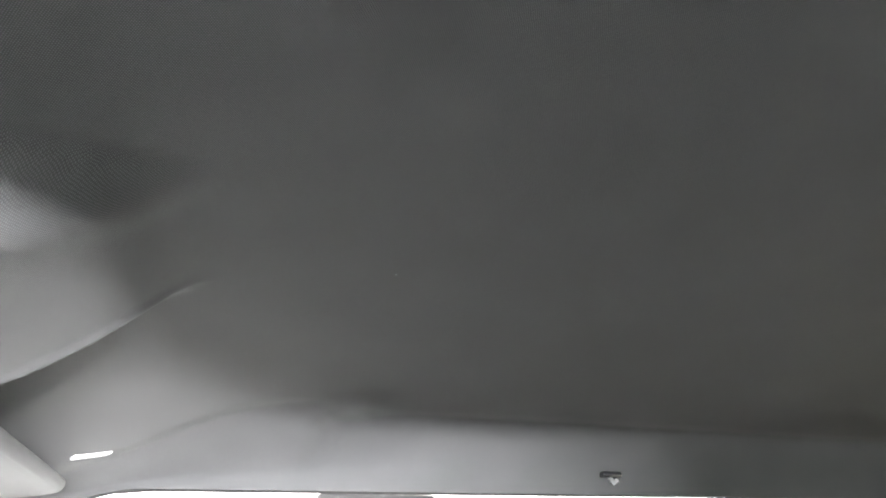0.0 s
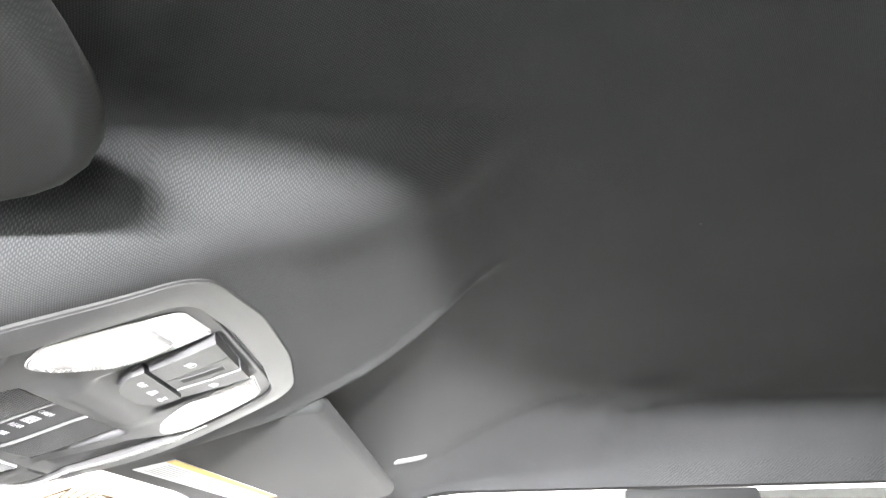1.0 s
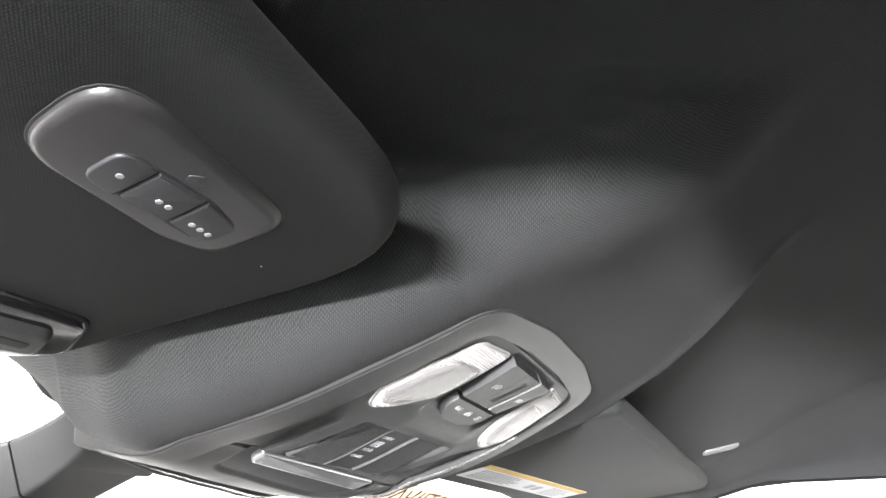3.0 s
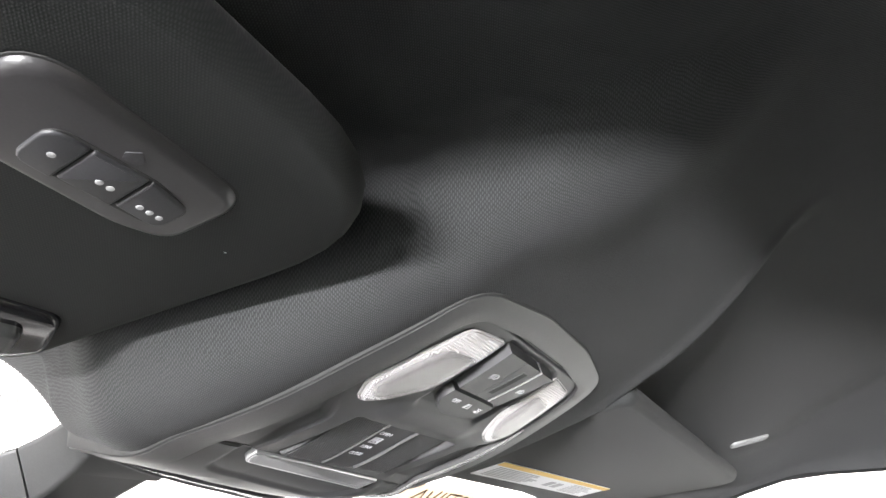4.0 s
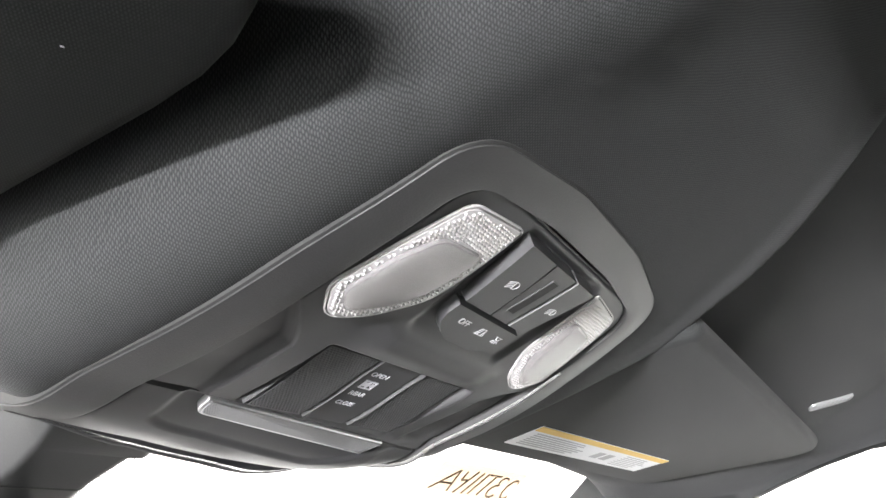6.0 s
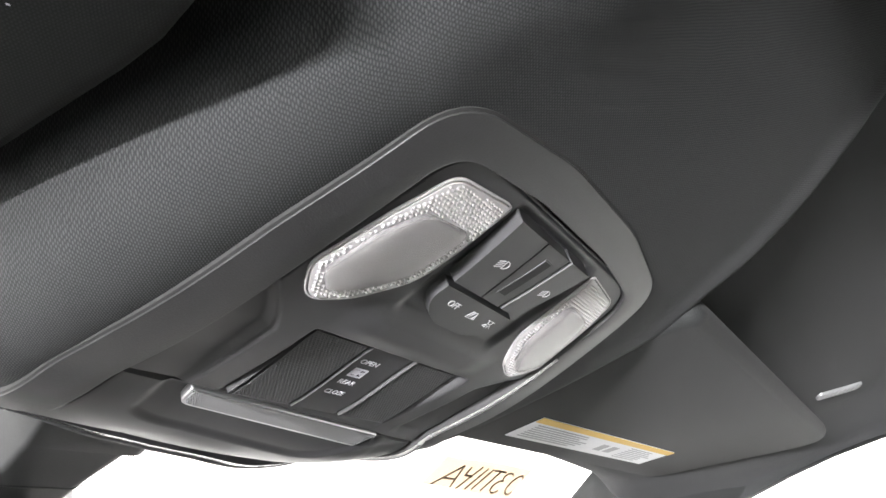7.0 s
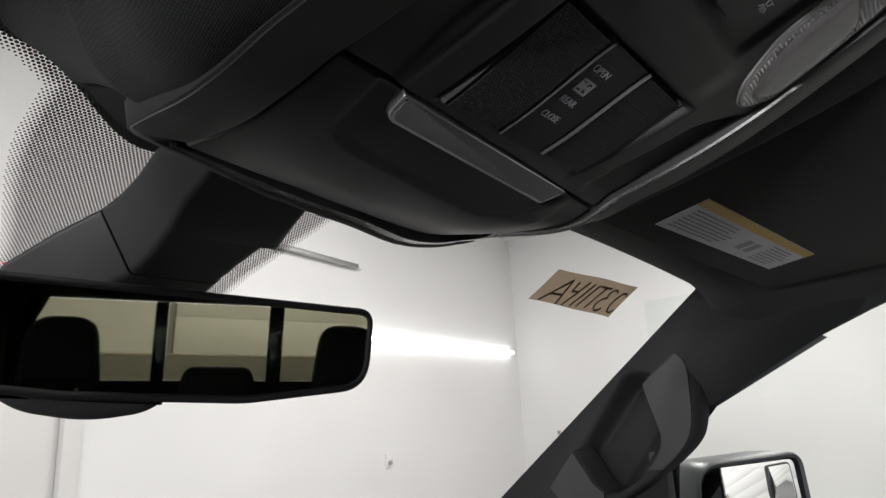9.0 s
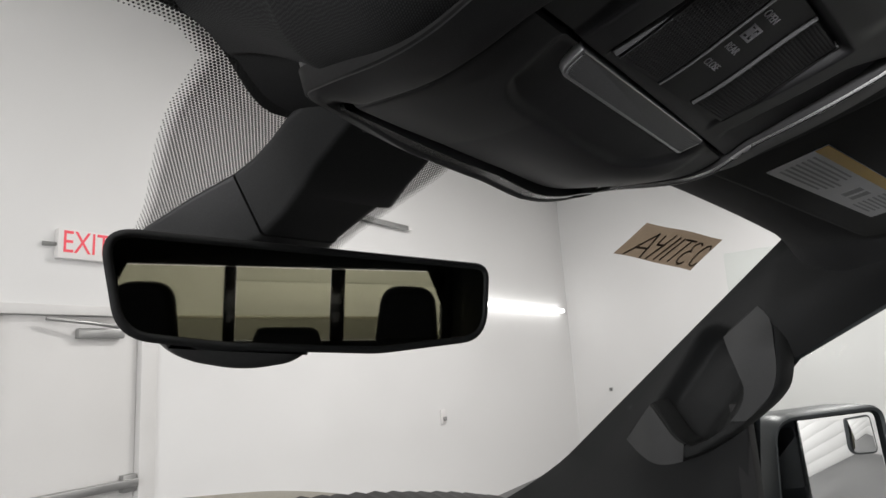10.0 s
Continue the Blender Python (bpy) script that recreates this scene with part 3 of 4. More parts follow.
def grab_handle():
    h = thing("grab_handle", "dark grey plastic grab handle on the windshield pillar", "handle")
    lean = lambda y, z, d: Vector((0.712 - d + 0.10 * (y - 0.85) + 0.022 * smooth01((z - 1.595) / 0.07) + 0.016 * smooth01((y - 0.955) / 0.07), y, z))
    outer = along([(0.778, 1.664), (0.757, 1.645), (0.750, 1.610), (0.752, 1.565), (0.769, 1.532), (0.822, 1.490), (0.890, 1.449), (0.950, 1.430), (0.990, 1.440), (1.022, 1.464)], 56)
    inner = along([(0.832, 1.617), (0.826, 1.595), (0.818, 1.568), (0.812, 1.540), (0.826, 1.510), (0.865, 1.479), (0.902, 1.464), (0.924, 1.474), (0.938, 1.494), (0.948, 1.509), (0.958, 1.524)], 56)
    section = ((0.0, 0.004), (0.02, 0.016), (0.10, 0.027), (0.22, 0.033), (0.5, 0.035), (0.86, 0.034), (0.95, 0.029), (1.0, 0.022), (1.0, -0.03))

    def bow_point(a, b):
        k = max(0, min(56, round(a * 58) - 1))
        w, d = section[round(b * 8)]
        p = outer[k].lerp(inner[k], w)
        return lean(p.x, p.y, d if 0.001 < a < 0.999 else 0.0)
    part("handle_bow", sheet(58, 8, bow_point), PILLAR, h, "curved handle bow", angle=50)

    def foot(k0, k1, w0, w1, d, nk=16):
        """A flat pad on the bow, from step k0 to k1 of its length."""
        def f(a, b):
            k = min(1.0, max(0.0, (a * nk - 1) / (nk - 2))) * (k1 - k0) + k0
            i, t = min(55, int(k)), k - min(55, int(k))
            p, q = outer[i].lerp(outer[i + 1], t), inner[i].lerp(inner[i + 1], t)
            w = min(1.0, max(0.0, (b * 8 - 1) / 6))
            m = p.lerp(q, w0(k) + (w1 - w0(k)) * w)
            rim = a < 0.001 or a > 0.999 or b < 0.001 or b > 0.999
            return lean(m.x, m.y, d - 0.010 if rim else d)
        return sheet(nk, 8, f)
    # feet take a lighter plastic than the bow, painting in their brighter tilt
    part("upper_foot", foot(0.5, 25, lambda k: 0.14 + 0.14 * smooth01(k / 24), 0.98, 0.0368), HANDLE, h, "flat upper end of the handle", angle=30)
    part("lower_foot", foot(41, 55.5, lambda k: 0.04, 0.97, 0.0368), HANDLE, h, "flat lower end of the handle", angle=30)


grab_handle()


def side_of_cab(side, word):
    """Door frames, window posts and the cab side below the windows."""
    x0, x1 = RAIL_X * side, (RAIL_X + 0.05) * side
    xa, xb = min(x0, x1), max(x0, x1)
    structure("door_post_" + word, boxes((xa, -0.12, 1.0, xb, 0.09, 1.745), bevel=0.01), PILLAR, "dark grey trim of the middle door post", "pillar")
    structure("rear_post_" + word, boxes((xa, -1.45, 1.0, xb, -1.0, 1.745), bevel=0.01), PILLAR, "dark grey trim of the rear cab corner", "pillar")
    structure("cab_side_" + word, boxes((xa, -1.45, 0.5, xb, 0.86, 1.16), bevel=0.012), PILLAR, "dark door panels below the side windows", "door panel")
    structure("window_divider_" + word, boxes((xa + 0.012, 0.826, 1.16, xb - 0.012, 0.850, 1.52), bevel=0.003), RUBBER, "black rubber window edge strip", "window trim")

    def rail(a, b):
        y = -1.45 + 2.10 * a
        z = window_top(y)
        return Vector(((RAIL_X + 0.05 * b) * side, y, z - 0.004 + 0.05 * math.sin(math.pi * b / 2) * b))
    structure("roof_rail_" + word, sheet(40, 6, rail), PILLAR, "dark roof rail trim above the side windows", "rail")

    def skin(a, b):
        y = -1.45 + 2.10 * a
        return Vector(((RAIL_X + 0.05) * side, y, (window_top(y) + 0.046) * (1 - b) + b * (2.00 - 0.16 - 0.15 * smooth01((y - 0.25) / 0.5))))
    structure("roof_side_" + word, sheet(30, 3, skin), PAINT, "painted outer roof edge of the pickup", "roof")


side_of_cab(1, "right")
side_of_cab(-1, "left")

for side, word in ((1, "right"), (-1, "left")):
    xa, xb = sorted((side * 0.724, side * 0.727))
    structure("rear_side_glass_" + word, boxes((xa, -1.0, 1.16, xb, -0.12, 1.74)), PRIVACY, "dark tinted glass of the rear door", "window", smooth=False)
    g = structure("side_glass_" + word, boxes((xa, 0.09, 1.16, xb, 0.83, 1.74)), GLASS, "clear front side window glass", "window", smooth=False)
    g.visible_shadow = False

# the rear wall of the cab with its three-pane window
RY = -1.40
structure("cab_rear_wall", boxes((-0.75, RY - 0.04, 0.5, 0.75, RY, 1.36), (-0.75, RY - 0.04, 1.655, 0.75, RY, 1.99),
                                 (-0.75, RY - 0.04, 1.36, -0.655, RY, 1.655), (0.655, RY - 0.04, 1.36, 0.75, RY, 1.655)), PILLAR, "dark rear wall of the cab", "wall", smooth=False)
win = thing("window_1", "three-pane sliding rear window with black frame", "window", kind="structure", m=pose(0, RY, 1.5))
part("window_frame", boxes((-0.237, -0.035, -0.1395, -0.192, 0.012, 0.1545), (0.178, -0.035, -0.1395, 0.235, 0.012, 0.1545), bevel=0.003), GLOSS, win, "black upright window bars")
for x0, x1 in ((-0.653, -0.238), (-0.191, 0.177), (0.236, 0.653)):
    part("pane", boxes((x0, -0.022, -0.138, x1, -0.018, 0.153)), TINT, win, "lightly tinted glass pane", False)
for side in (-1, 1):
    def corner(a, b, side=side):
        return Vector((side * (0.655 - 0.07 * (1 - b) * (1 - a)), 0.004, 0.155 - 0.16 * a))
    part("corner_trim", sheet(6, 2, corner, 0.002), RUBBER, win)


def headrest(x, z, w, h, low):
    t = thing("headrest", "low black cloth centre headrest" if low else "black cloth rear seat headrest", "headrest", "rear headrests", m=pose(x, -1.02, z))
    loops = []
    for k, (sy, ins) in enumerate(((-0.045, 0.03), (-0.04, 0.008), (-0.02, 0.0), (0.02, 0.0), (0.04, 0.008), (0.048, 0.03))):
        o = inset(rounded([(-w / 2, 0, 0.03), (w / 2, 0, 0.03), (w / 2 * 0.80, h, 0.075 if h > 0.15 else 0.04), (-w / 2 * 0.80, h, 0.075 if h > 0.15 else 0.04)]), ins)
        loops.append([Vector((p.x, sy, p.y)) for p in o])
    part("cushion", loft(loops), SEAT, t, angle=60)
    for s in (-1, 1):
        part("post", tube([(s * 0.05, 0, -0.09), (s * 0.05, 0, 0.01)], 0.006), STEEL, t)


headrest(-0.455, 1.385, 0.222, 0.215, False)
headrest(0.42, 1.385, 0.23, 0.215, False)
headrest(0.0, 1.325, 0.26, 0.125, True)
bench = thing("rear_bench", "black cloth rear bench seat back", "seat", m=pose(0, -1.05, 0.75))
for bx0, bx1 in ((-0.64, -0.17), (-0.165, 0.165), (0.17, 0.64)):
    part("backrest", boxes((bx0, -0.07, 0.0, bx1, 0.07, 0.575), bevel=0.03), SEAT, bench)
part("seat_cushion", boxes((-0.64, 0.0705, -0.248, 0.64, 0.56, 0.05), bevel=0.03), SEAT, bench)
structure("cab_floor", boxes((-0.75, -1.45, 0.46, 0.75, 1.4, 0.5)), RUBBER, "black cab floor", "floor", smooth=False)

bed = thing("truck_bed", "tan pickup bed with a dark cover behind the cab", "truck bed", m=pose(0, -2.45, 0.75))
part("bed_walls", boxes((-0.90, -0.95, 0.0, -0.80, 0.95, 0.555), (0.80, -0.95, 0.0, 0.90, 0.95, 0.555), (-0.80, 0.89, 0.0, 0.80, 0.95, 0.555), bevel=0.015), PAINT, bed)
part("tailgate", boxes((-0.798, -0.96, 0.0, 0.798, -0.90, 0.553), bevel=0.015), PAINT, bed)
part("bed_cover", boxes((-0.795, -0.895, 0.50, 0.795, 0.885, 0.535), bevel=0.008), COVER, bed, "flat dark grey bed cover")


def dash_point(a, b):
    x, y = -0.70 + 1.40 * a, 0.86 + 0.44 * b
    return Vector((x, y, 1.16 + 0.10 * math.sin(math.pi * 0.5 * min(1, b * 1.4)) - 0.02 * (x / 0.7) ** 2))


structure("dashboard", sheet(30, 12, dash_point, -0.02), PLASTIC, "black soft plastic dashboard top", "dashboard")


def cowl_point(a, b):
    x, y = -0.90 + 1.80 * a, 1.36 + 0.30 * b
    ridge = 0.004 * math.sin(150 * x) * math.sin(math.pi * b)
    return Vector((x, y, 1.335 + 0.075 * math.sin(math.pi * min(1, b * 1.1 + 0.12)) - 0.09 * (x / 0.8) ** 2 + ridge))


structure("cowl", sheet(120, 10, cowl_point, -0.03), RUBBER, "black plastic cowl below the windshield", "cowl")


def hood_point(a, b):
    x, y = -0.80 + 1.60 * a, 1.70 + 1.05 * b
    return Vector((x, y, 1.33 - 0.05 * (x / 0.8) ** 2 - 0.10 * b * b))


structure("hood", sheet(20, 12, hood_point, -0.03), PAINT, "painted pickup hood", "hood")


def side_mirror():
    """Passenger door mirror, turned towards the driver."""
    m = thing("side_mirror", "black plastic door mirror with a small spotter glass", "mirror", m=pose(1.145, 0.82, 1.385, 0, 0, -38))
    o = rounded([(-0.150, -0.15, 0.03), (0.115, -0.15, 0.03), (0.105, 0.090, 0.03), (-0.132, 0.080, 0.055)])
    loops = []
    for d, k in ((-0.004, 0.010), (-0.008, 0.004), (0.0, 0.0), (0.05, 0.0), (0.12, 0.006), (0.17, 0.022), (0.19, 0.055)):
        loops.append([Vector((p.x, d, p.y)) for p in inset(o, k)])
    part("housing", loft(loops, False, True), OUTER, m, angle=60)
    g = inset(rounded([(-0.088, -0.15, 0.02), (0.110, -0.15, 0.03), (0.098, 0.090, 0.03), (-0.090, 0.083, 0.014)]), 0.012)
    glass = part("mirror_glass", slab(g, 0.006, -0.002, 0.002, lambda a, b, c: Vector((a, c, b))), SIDE_MIRROR, m, "silver mirror glass")
    so = rounded([(0.020, 0.000, 0.02), (0.080, 0.000, 0.012), (0.074, 0.072, 0.010), (0.020, 0.068, 0.006)])
    part("spotter_rim", slab(so, 0.0, -0.0045, 0.001, lambda a, b, c: Vector((a, c, b))), OUTER, glass)
    part("spotter_glass", slab(inset(so, 0.003), 0.0, -0.0058, 0.001, lambda a, b, c: Vector((a, c, b))), SIDE_MIRROR, glass, "small wide-angle spotter glass")
    part("arm", boxes((-0.42, 0.02, -0.17, -0.11, 0.10, -0.07), bevel=0.02), OUTER, m)
    part("arm_cap", boxes((-0.30, 0.0, -0.075, -0.20, 0.05, -0.05), bevel=0.01), OUTER, m)


side_mirror()

# ---- sun visors ----


def visor_z(x, y, side):
    return 1.752 - 0.13 * (y - 0.46) if side < 0 else 1.745 - 0.10 * (y - 0.43) - 0.03 * (x - 0.14)


def visor(side, corners, label):
    v = thing("sun_visor", label, "sun visor", "sun visors")
    o = rounded(corners, 8)
    place = lambda x, y, h: Vector((x, y, visor_z(x, y, side) - h))
    loops = []
    T = 0.008
    for k in range(9):
        a = math.pi * (k / 8 - 0.5)
        q = inset(o, T * 0.9 * (1 - math.cos(a)))
        loops.append([place(p.x, p.y, -T + T * math.sin(a)) for p in q])
    part("visor_body", loft(loops), VISOR, v, angle=60)
    return v


driver = visor(-1, [(-0.138, 0.437, 0.060), (-0.168, 0.635, 0.03), (-0.60, 0.65, 0.03), (-0.60, 0.412, 0.04)], "dark grey cloth sun visor with a three-button remote")
passenger = visor(1, [(0.128, 0.436, 0.012), (0.130, 0.655, 0.02), (0.590, 0.630, 0.03), (0.605, 0.428, 0.05)], "dark grey cloth sun visor with a warning label")
DV = lambda x, y, h: Vector((x, y, visor_z(x, y, -1) - h))
PV = lambda x, y, h: Vector((x, y, visor_z(x, y, 1) - h))
part("pivot_rod", tube([PV(0.60, 0.52, -0.012), PV(0.66, 0.53, -0.016)], 0.006), PLASTIC, passenger)
part("pivot_rod", tube([DV(-0.595, 0.52, -0.012), DV(-0.66, 0.53, -0.016)], 0.006), PLASTIC, driver)


def remote():
    """The three-button opener let into the driver's visor."""
    RV = lambda x, y, h: DV(x, y, h - 0.0036)
    o = rounded([(-0.2640, 0.4600, 0.018), (-0.1905, 0.4690, 0.012), (-0.1925, 0.5020, 0.024), (-0.2110, 0.5055, 0.03), (-0.2612, 0.4995, 0.015)], 8)
    groove = part("remote_groove", slab([p + (p - Vector((-0.226, 0.485))).normalized() * 0.0007 for p in o], -0.004, 0.0039, 0.0002, RV), RUBBER, driver)
    body = part("remote_body", slab(o, -0.004, 0.0066, 0.0034, RV), REMOTE, driver, "grey plastic opener panel")
    BV = lambda x, y, h: RV(x - 0.002, y - 0.003, h + 0.0024)
    pad = rounded([(-0.2450, 0.4800, 0.008), (-0.2130, 0.4805, 0.02), (-0.1975, 0.4860, 0.006), (-0.2010, 0.5000, 0.007), (-0.2415, 0.4978, 0.007)], 8)
    part("button_recess", slab(pad, 0.002, 0.0044, 0.0002, BV), RUBBER, body)
    for x0, x1, n, cx, cy in ((-0.2435, -0.2325, 1, -0.2375, 0.4893), (-0.2318, -0.2155, 2, -0.222, 0.4908), (-0.2148, -0.1992, 3, -0.2065, 0.4930)):
        mid = (x0 + x1) / 2
        yl = 0.4812 + (0.004 if n == 3 else 0)
        q = [(x0, 0.4812, 0.005 if n == 1 else 0.001), (x1, yl, 0.004 if n == 3 else 0.001), (x1, 0.4985 if n < 3 else 0.4992, 0.005 if n == 3 else 0.001), (x0, 0.4972, 0.005 if n == 1 else 0.001)]
        b = part("button", slab(rounded(q, 4), 0.003, 0.0054, 0.0009, BV), BUTTON, body, "dark rubber button with white dots")
        for k in range(n):
            dx = (k - (n - 1) / 2) * 0.0034
            dot = [Vector((cx + dx + 0.0011 * math.cos(t), cy + dx * 0.08 + 0.0011 * math.sin(t))) for t in [2 * math.pi * i / 12 for i in range(12)]]
            part("dot", slab(dot, 0.0052, 0.0056, 0.0001, BV), PRINT_DIM, b)
    house = rounded([(-0.2265, 0.4765, 0.0005), (-0.2235, 0.4735, 0.0005), (-0.2205, 0.4765, 0.0005), (-0.2215, 0.4790, 0.0005), (-0.2255, 0.4790, 0.0005)], 2)
    part("house_mark", slab(house, 0.0040, 0.0045, 0.0001, BV), BUTTON, body)


def visor_clip():
    c = thing("visor_clip", "black and grey plastic clip that holds the visor", "clip")
    o = rounded([(-0.226, 0.574, 0.012), (-0.182, 0.574, 0.010), (-0.172, 0.603, 0.010), (-0.186, 0.622, 0.012), (-0.226, 0.616, 0.012)], 6)
    part("base", slab(o, -0.003, 0.004, 0.003, DV), GLOSS, c)
    part("hook_plate", slab(rounded([(-0.222, 0.586, 0.005), (-0.190, 0.584, 0.005), (-0.184, 0.604, 0.006), (-0.222, 0.612, 0.006)], 5), 0.002, 0.008, 0.003, DV), HANDLE, c, "grey clip plate")
    part("slot", slab(box_outline(-0.212, 0.592, -0.193, 0.598, 0.002), 0.007, 0.0084, 0.0002, DV), RUBBER, c)


def warning_label():
    """Two-colour label on the passenger visor, its small print as bars."""
    a, b, c = Vector((0.219, 0.579)), Vector((0.234, 0.622)), Vector((0.462, 0.559))
    ex, ey = (c - a), (b - a)
    W = lambda s, t, h: PV(*(a + ex * s + ey * t), h)
    rect = lambda s0, t0, s1, t1: [Vector((s0, t0)), Vector((s1, t0)), Vector((s1, t1)), Vector((s0, t1))]
    lab = part("warning_label", slab(rect(0, 0, 1, 1), -0.001, 0.0006, 0.0001, W), LABEL, passenger, "white paper warning label with a yellow strip", False)
    part("yellow_strip", slab(rect(0.0, 0.0, 1.0, 0.20), 0.0005, 0.0010, 0.0001, W), LABEL_YELLOW, lab, "yellow heading strip", False)
    rnd = random.Random(4)
    for k in range(7):
        t = 0.29 + k * 0.092
        part("print_bar", slab(rect(0.04, t, 0.34 + 0.08 * rnd.random(), t + 0.035), 0.0005, 0.0009, 0.0001, W), PRINT_DIM, lab, "", False)
        part("print_bar", slab(rect(0.70, t, 0.88 + 0.08 * rnd.random(), t + 0.035), 0.0005, 0.0009, 0.0001, W), PRINT_DIM, lab, "", False)
    for k in range(2):
        part("pictogram", slab(rect(0.51 + 0.075 * k, 0.42, 0.56 + 0.075 * k, 0.76), 0.0005, 0.0009, 0.0001, W), PRINT_DIM, lab, "", False)


remote()
visor_clip()
warning_label()


def grille():
    """Small oval plug in the headliner behind the passenger visor."""
    g = thing("oval_grille", "small pale grey oval grille in the headliner", "grille")
    a, b = Vector((0.576, 0.387)), Vector((0.546, 0.4275))
    ex = (b - a).normalized()
    ey = Vector((-ex.y, ex.x))
    L = (b - a).length
    W = lambda s, t, h: Vector((*(a + ex * s + ey * t), headliner_z(*(a + ex * s + ey * t)) - h))
    part("body", slab(box_outline(0, -0.006, L, 0.006, 0.0059), -0.003, 0.003, 0.0015, W), MESH_GREY, g)
    for k in range(9):
        s = 0.006 + k * (L - 0.012) / 8
        part("rib", slab(box_outline(s - 0.0006, -0.0042, s + 0.0006, 0.0042, 0.0004, 2), 0.002, 0.0036, 0.0002, W), MESH_GREY, g)


def coat_hook():
    x, y = 0.692, -0.475
    z = headliner_z(x, y)
    h = thing("coat_hook", "small black coat hook on the headliner edge", "hook", m=pose(x, y, z))
    part("base", boxes((-0.012, -0.022, -0.008, 0.012, 0.022, 0.004), bevel=0.004), GLOSS, h)
    part("prong", tube([(0.0, 0.0, -0.006), (-0.012, 0.0, -0.018), (-0.022, 0.0, -0.014)], 0.004), CHROME, h)


grille()
coat_hook()


def card_on_glass():
    """Handwritten brown card held on the windshield; its writing shows through as strokes."""
    c = thing("windshield_card", "brown card with dark handwritten strokes on the windshield", "card")
    a, b, d = Vector((0.390, 0.788)), Vector((0.559, 0.7705)), Vector((0.4055, 0.840))
    ex, ey = b - a, d - a
    W = lambda s, t, h: Vector((*(a + ex * s + ey * t), glass_z(*(a + ex * s + ey * t)) - 0.002 - h))
    part("card_sheet", sheet(16, 6, lambda s, t: W(s, t, 0.0006 * math.sin(9 * s + 3 * t))), PAPER, c)
    # straight strokes, then two curved ones
    strokes = [((0.09, 0.94), (0.24, 0.20)), ((0.24, 0.20), (0.29, 0.96)), ((0.14, 0.68), (0.27, 0.66)),
               ((0.32, 0.22), (0.33, 0.50)), ((0.33, 0.50), (0.41, 0.48)), ((0.43, 0.16), (0.36, 0.96)),
               ((0.50, 0.18), (0.45, 0.92)), ((0.56, 0.18), (0.52, 0.90)), ((0.58, 0.20), (0.72, 0.20)), ((0.66, 0.20), (0.62, 0.88))]
    bend = lambda cx, cy, rx, ry, a0, a1: [(cx + rx * math.cos(radians(a0 + (a1 - a0) * k / 7)), cy + ry * math.sin(radians(a0 + (a1 - a0) * k / 7))) for k in range(8)]
    for line in (bend(0.79, 0.34, 0.045, 0.14, -30, -250), bend(0.76, 0.68, 0.055, 0.21, -80, -330), bend(0.93, 0.54, 0.060, 0.32, -40, -320)):
        strokes += list(zip(line, line[1:]))
    for p, q in strokes:
        p, q = Vector(p), Vector(q)
        n = Vector((-(q - p).y * 0.3, (q - p).x)).normalized()
        w = Vector((n.x * 0.006, n.y * 0.018))
        part("stroke", slab([p - w, q - w, q + w, p + w], 0.0004, 0.0016, 0.0001, W), INK, c, "", False)


card_on_glass()


def lint_specks():
    """Two tiny pale specks of lint caught on the cloth."""
    rnd = random.Random(9)
    verts, faces = [], []
    for c in (Vector((0.110, 0.143, headliner_z(0.110, 0.143) - 0.0004)), DV(-0.1748, 0.4966, 0.0004)):
        k = len(verts)
        for i in range(6):
            a = i * math.pi / 3
            r = 0.0003 + 0.0003 * rnd.random()
            verts.append(c + Vector((r * math.cos(a), r * math.sin(a), 0.0)))
        verts.append(c + Vector((0.0, 0.0, -0.0003)))
        faces += [(k + i, k + (i + 1) % 6, k + 6) for i in range(6)]
    me = bpy.data.meshes.new("lint_specks")
    me.from_pydata(verts, [], faces)
    me.materials.append(PRINT)
    tagged(new("lint_specks", me), "tiny pale lint specks on the dark cloth", "lint", kind="stuff")


lint_specks()

# ---- the rear-view mirror and its mount ----
MN = Vector((-0.257, -0.962, -0.087)).normalized()
MX = Vector((0, 0, 1)).cross(MN).normalized()
MX = MX if MX.x > 0 else -MX
MZ = MX.cross(-MN).normalized()
MZ = MZ if MZ.z > 0 else -MZ
MIRROR_C = Vector((-0.024, 0.79, 1.64))


def rear_mirror():
    t = thing("rear_view_mirror", "black framed rear-view mirror hanging below the windshield", "mirror")
    W = lambda a, b, h: MIRROR_C + MX * a + MZ * b + MN * h
    o = rounded([(-0.1190, 0.0400, 0.014), (0.1120, 0.0275, 0.011), (0.1080, -0.0230, 0.022), (0.030, -0.0285, 0.12), (-0.060, -0.0225, 0.12), (-0.1090, -0.0150, 0.022)], 8)
    loops = []
    for h, k in ((-0.030, 0.022), (-0.026, 0.010), (-0.016, 0.002), (-0.004, 0.0), (0.0, 0.0), (0.002, 0.0012), (0.0026, 0.0028), (0.0016, 0.0042), (-0.001, 0.0044)):
        loops.append([W(p.x, p.y, h) for p in inset(o, k)])
    part("mirror_housing", loft(loops, True, False), PILLAR, t, angle=60)
    part("mirror_glass", slab(inset(o, 0.0042), -0.003, 0.0008, 0.0004, W), MIRROR, t, "reflecting mirror glass", angle=3)
    lobe = rounded([(-0.092, -0.014, 0.004), (-0.005, -0.022, 0.004), (-0.018, -0.0315, 0.03), (-0.046, -0.0345, 0.09), (-0.077, -0.0275, 0.05)], 14)
    part("lower_pod", slab(lobe, -0.034, -0.006, 0.006, W), HANDLE, t, "rounded housing below the glass")
    part("stem", tube([W(0.0, 0.0, -0.026), W(0.0, 0.008, -0.060), (-0.006, 0.905, 1.690)], [0.014, 0.012, 0.016], 14), PANEL, t)


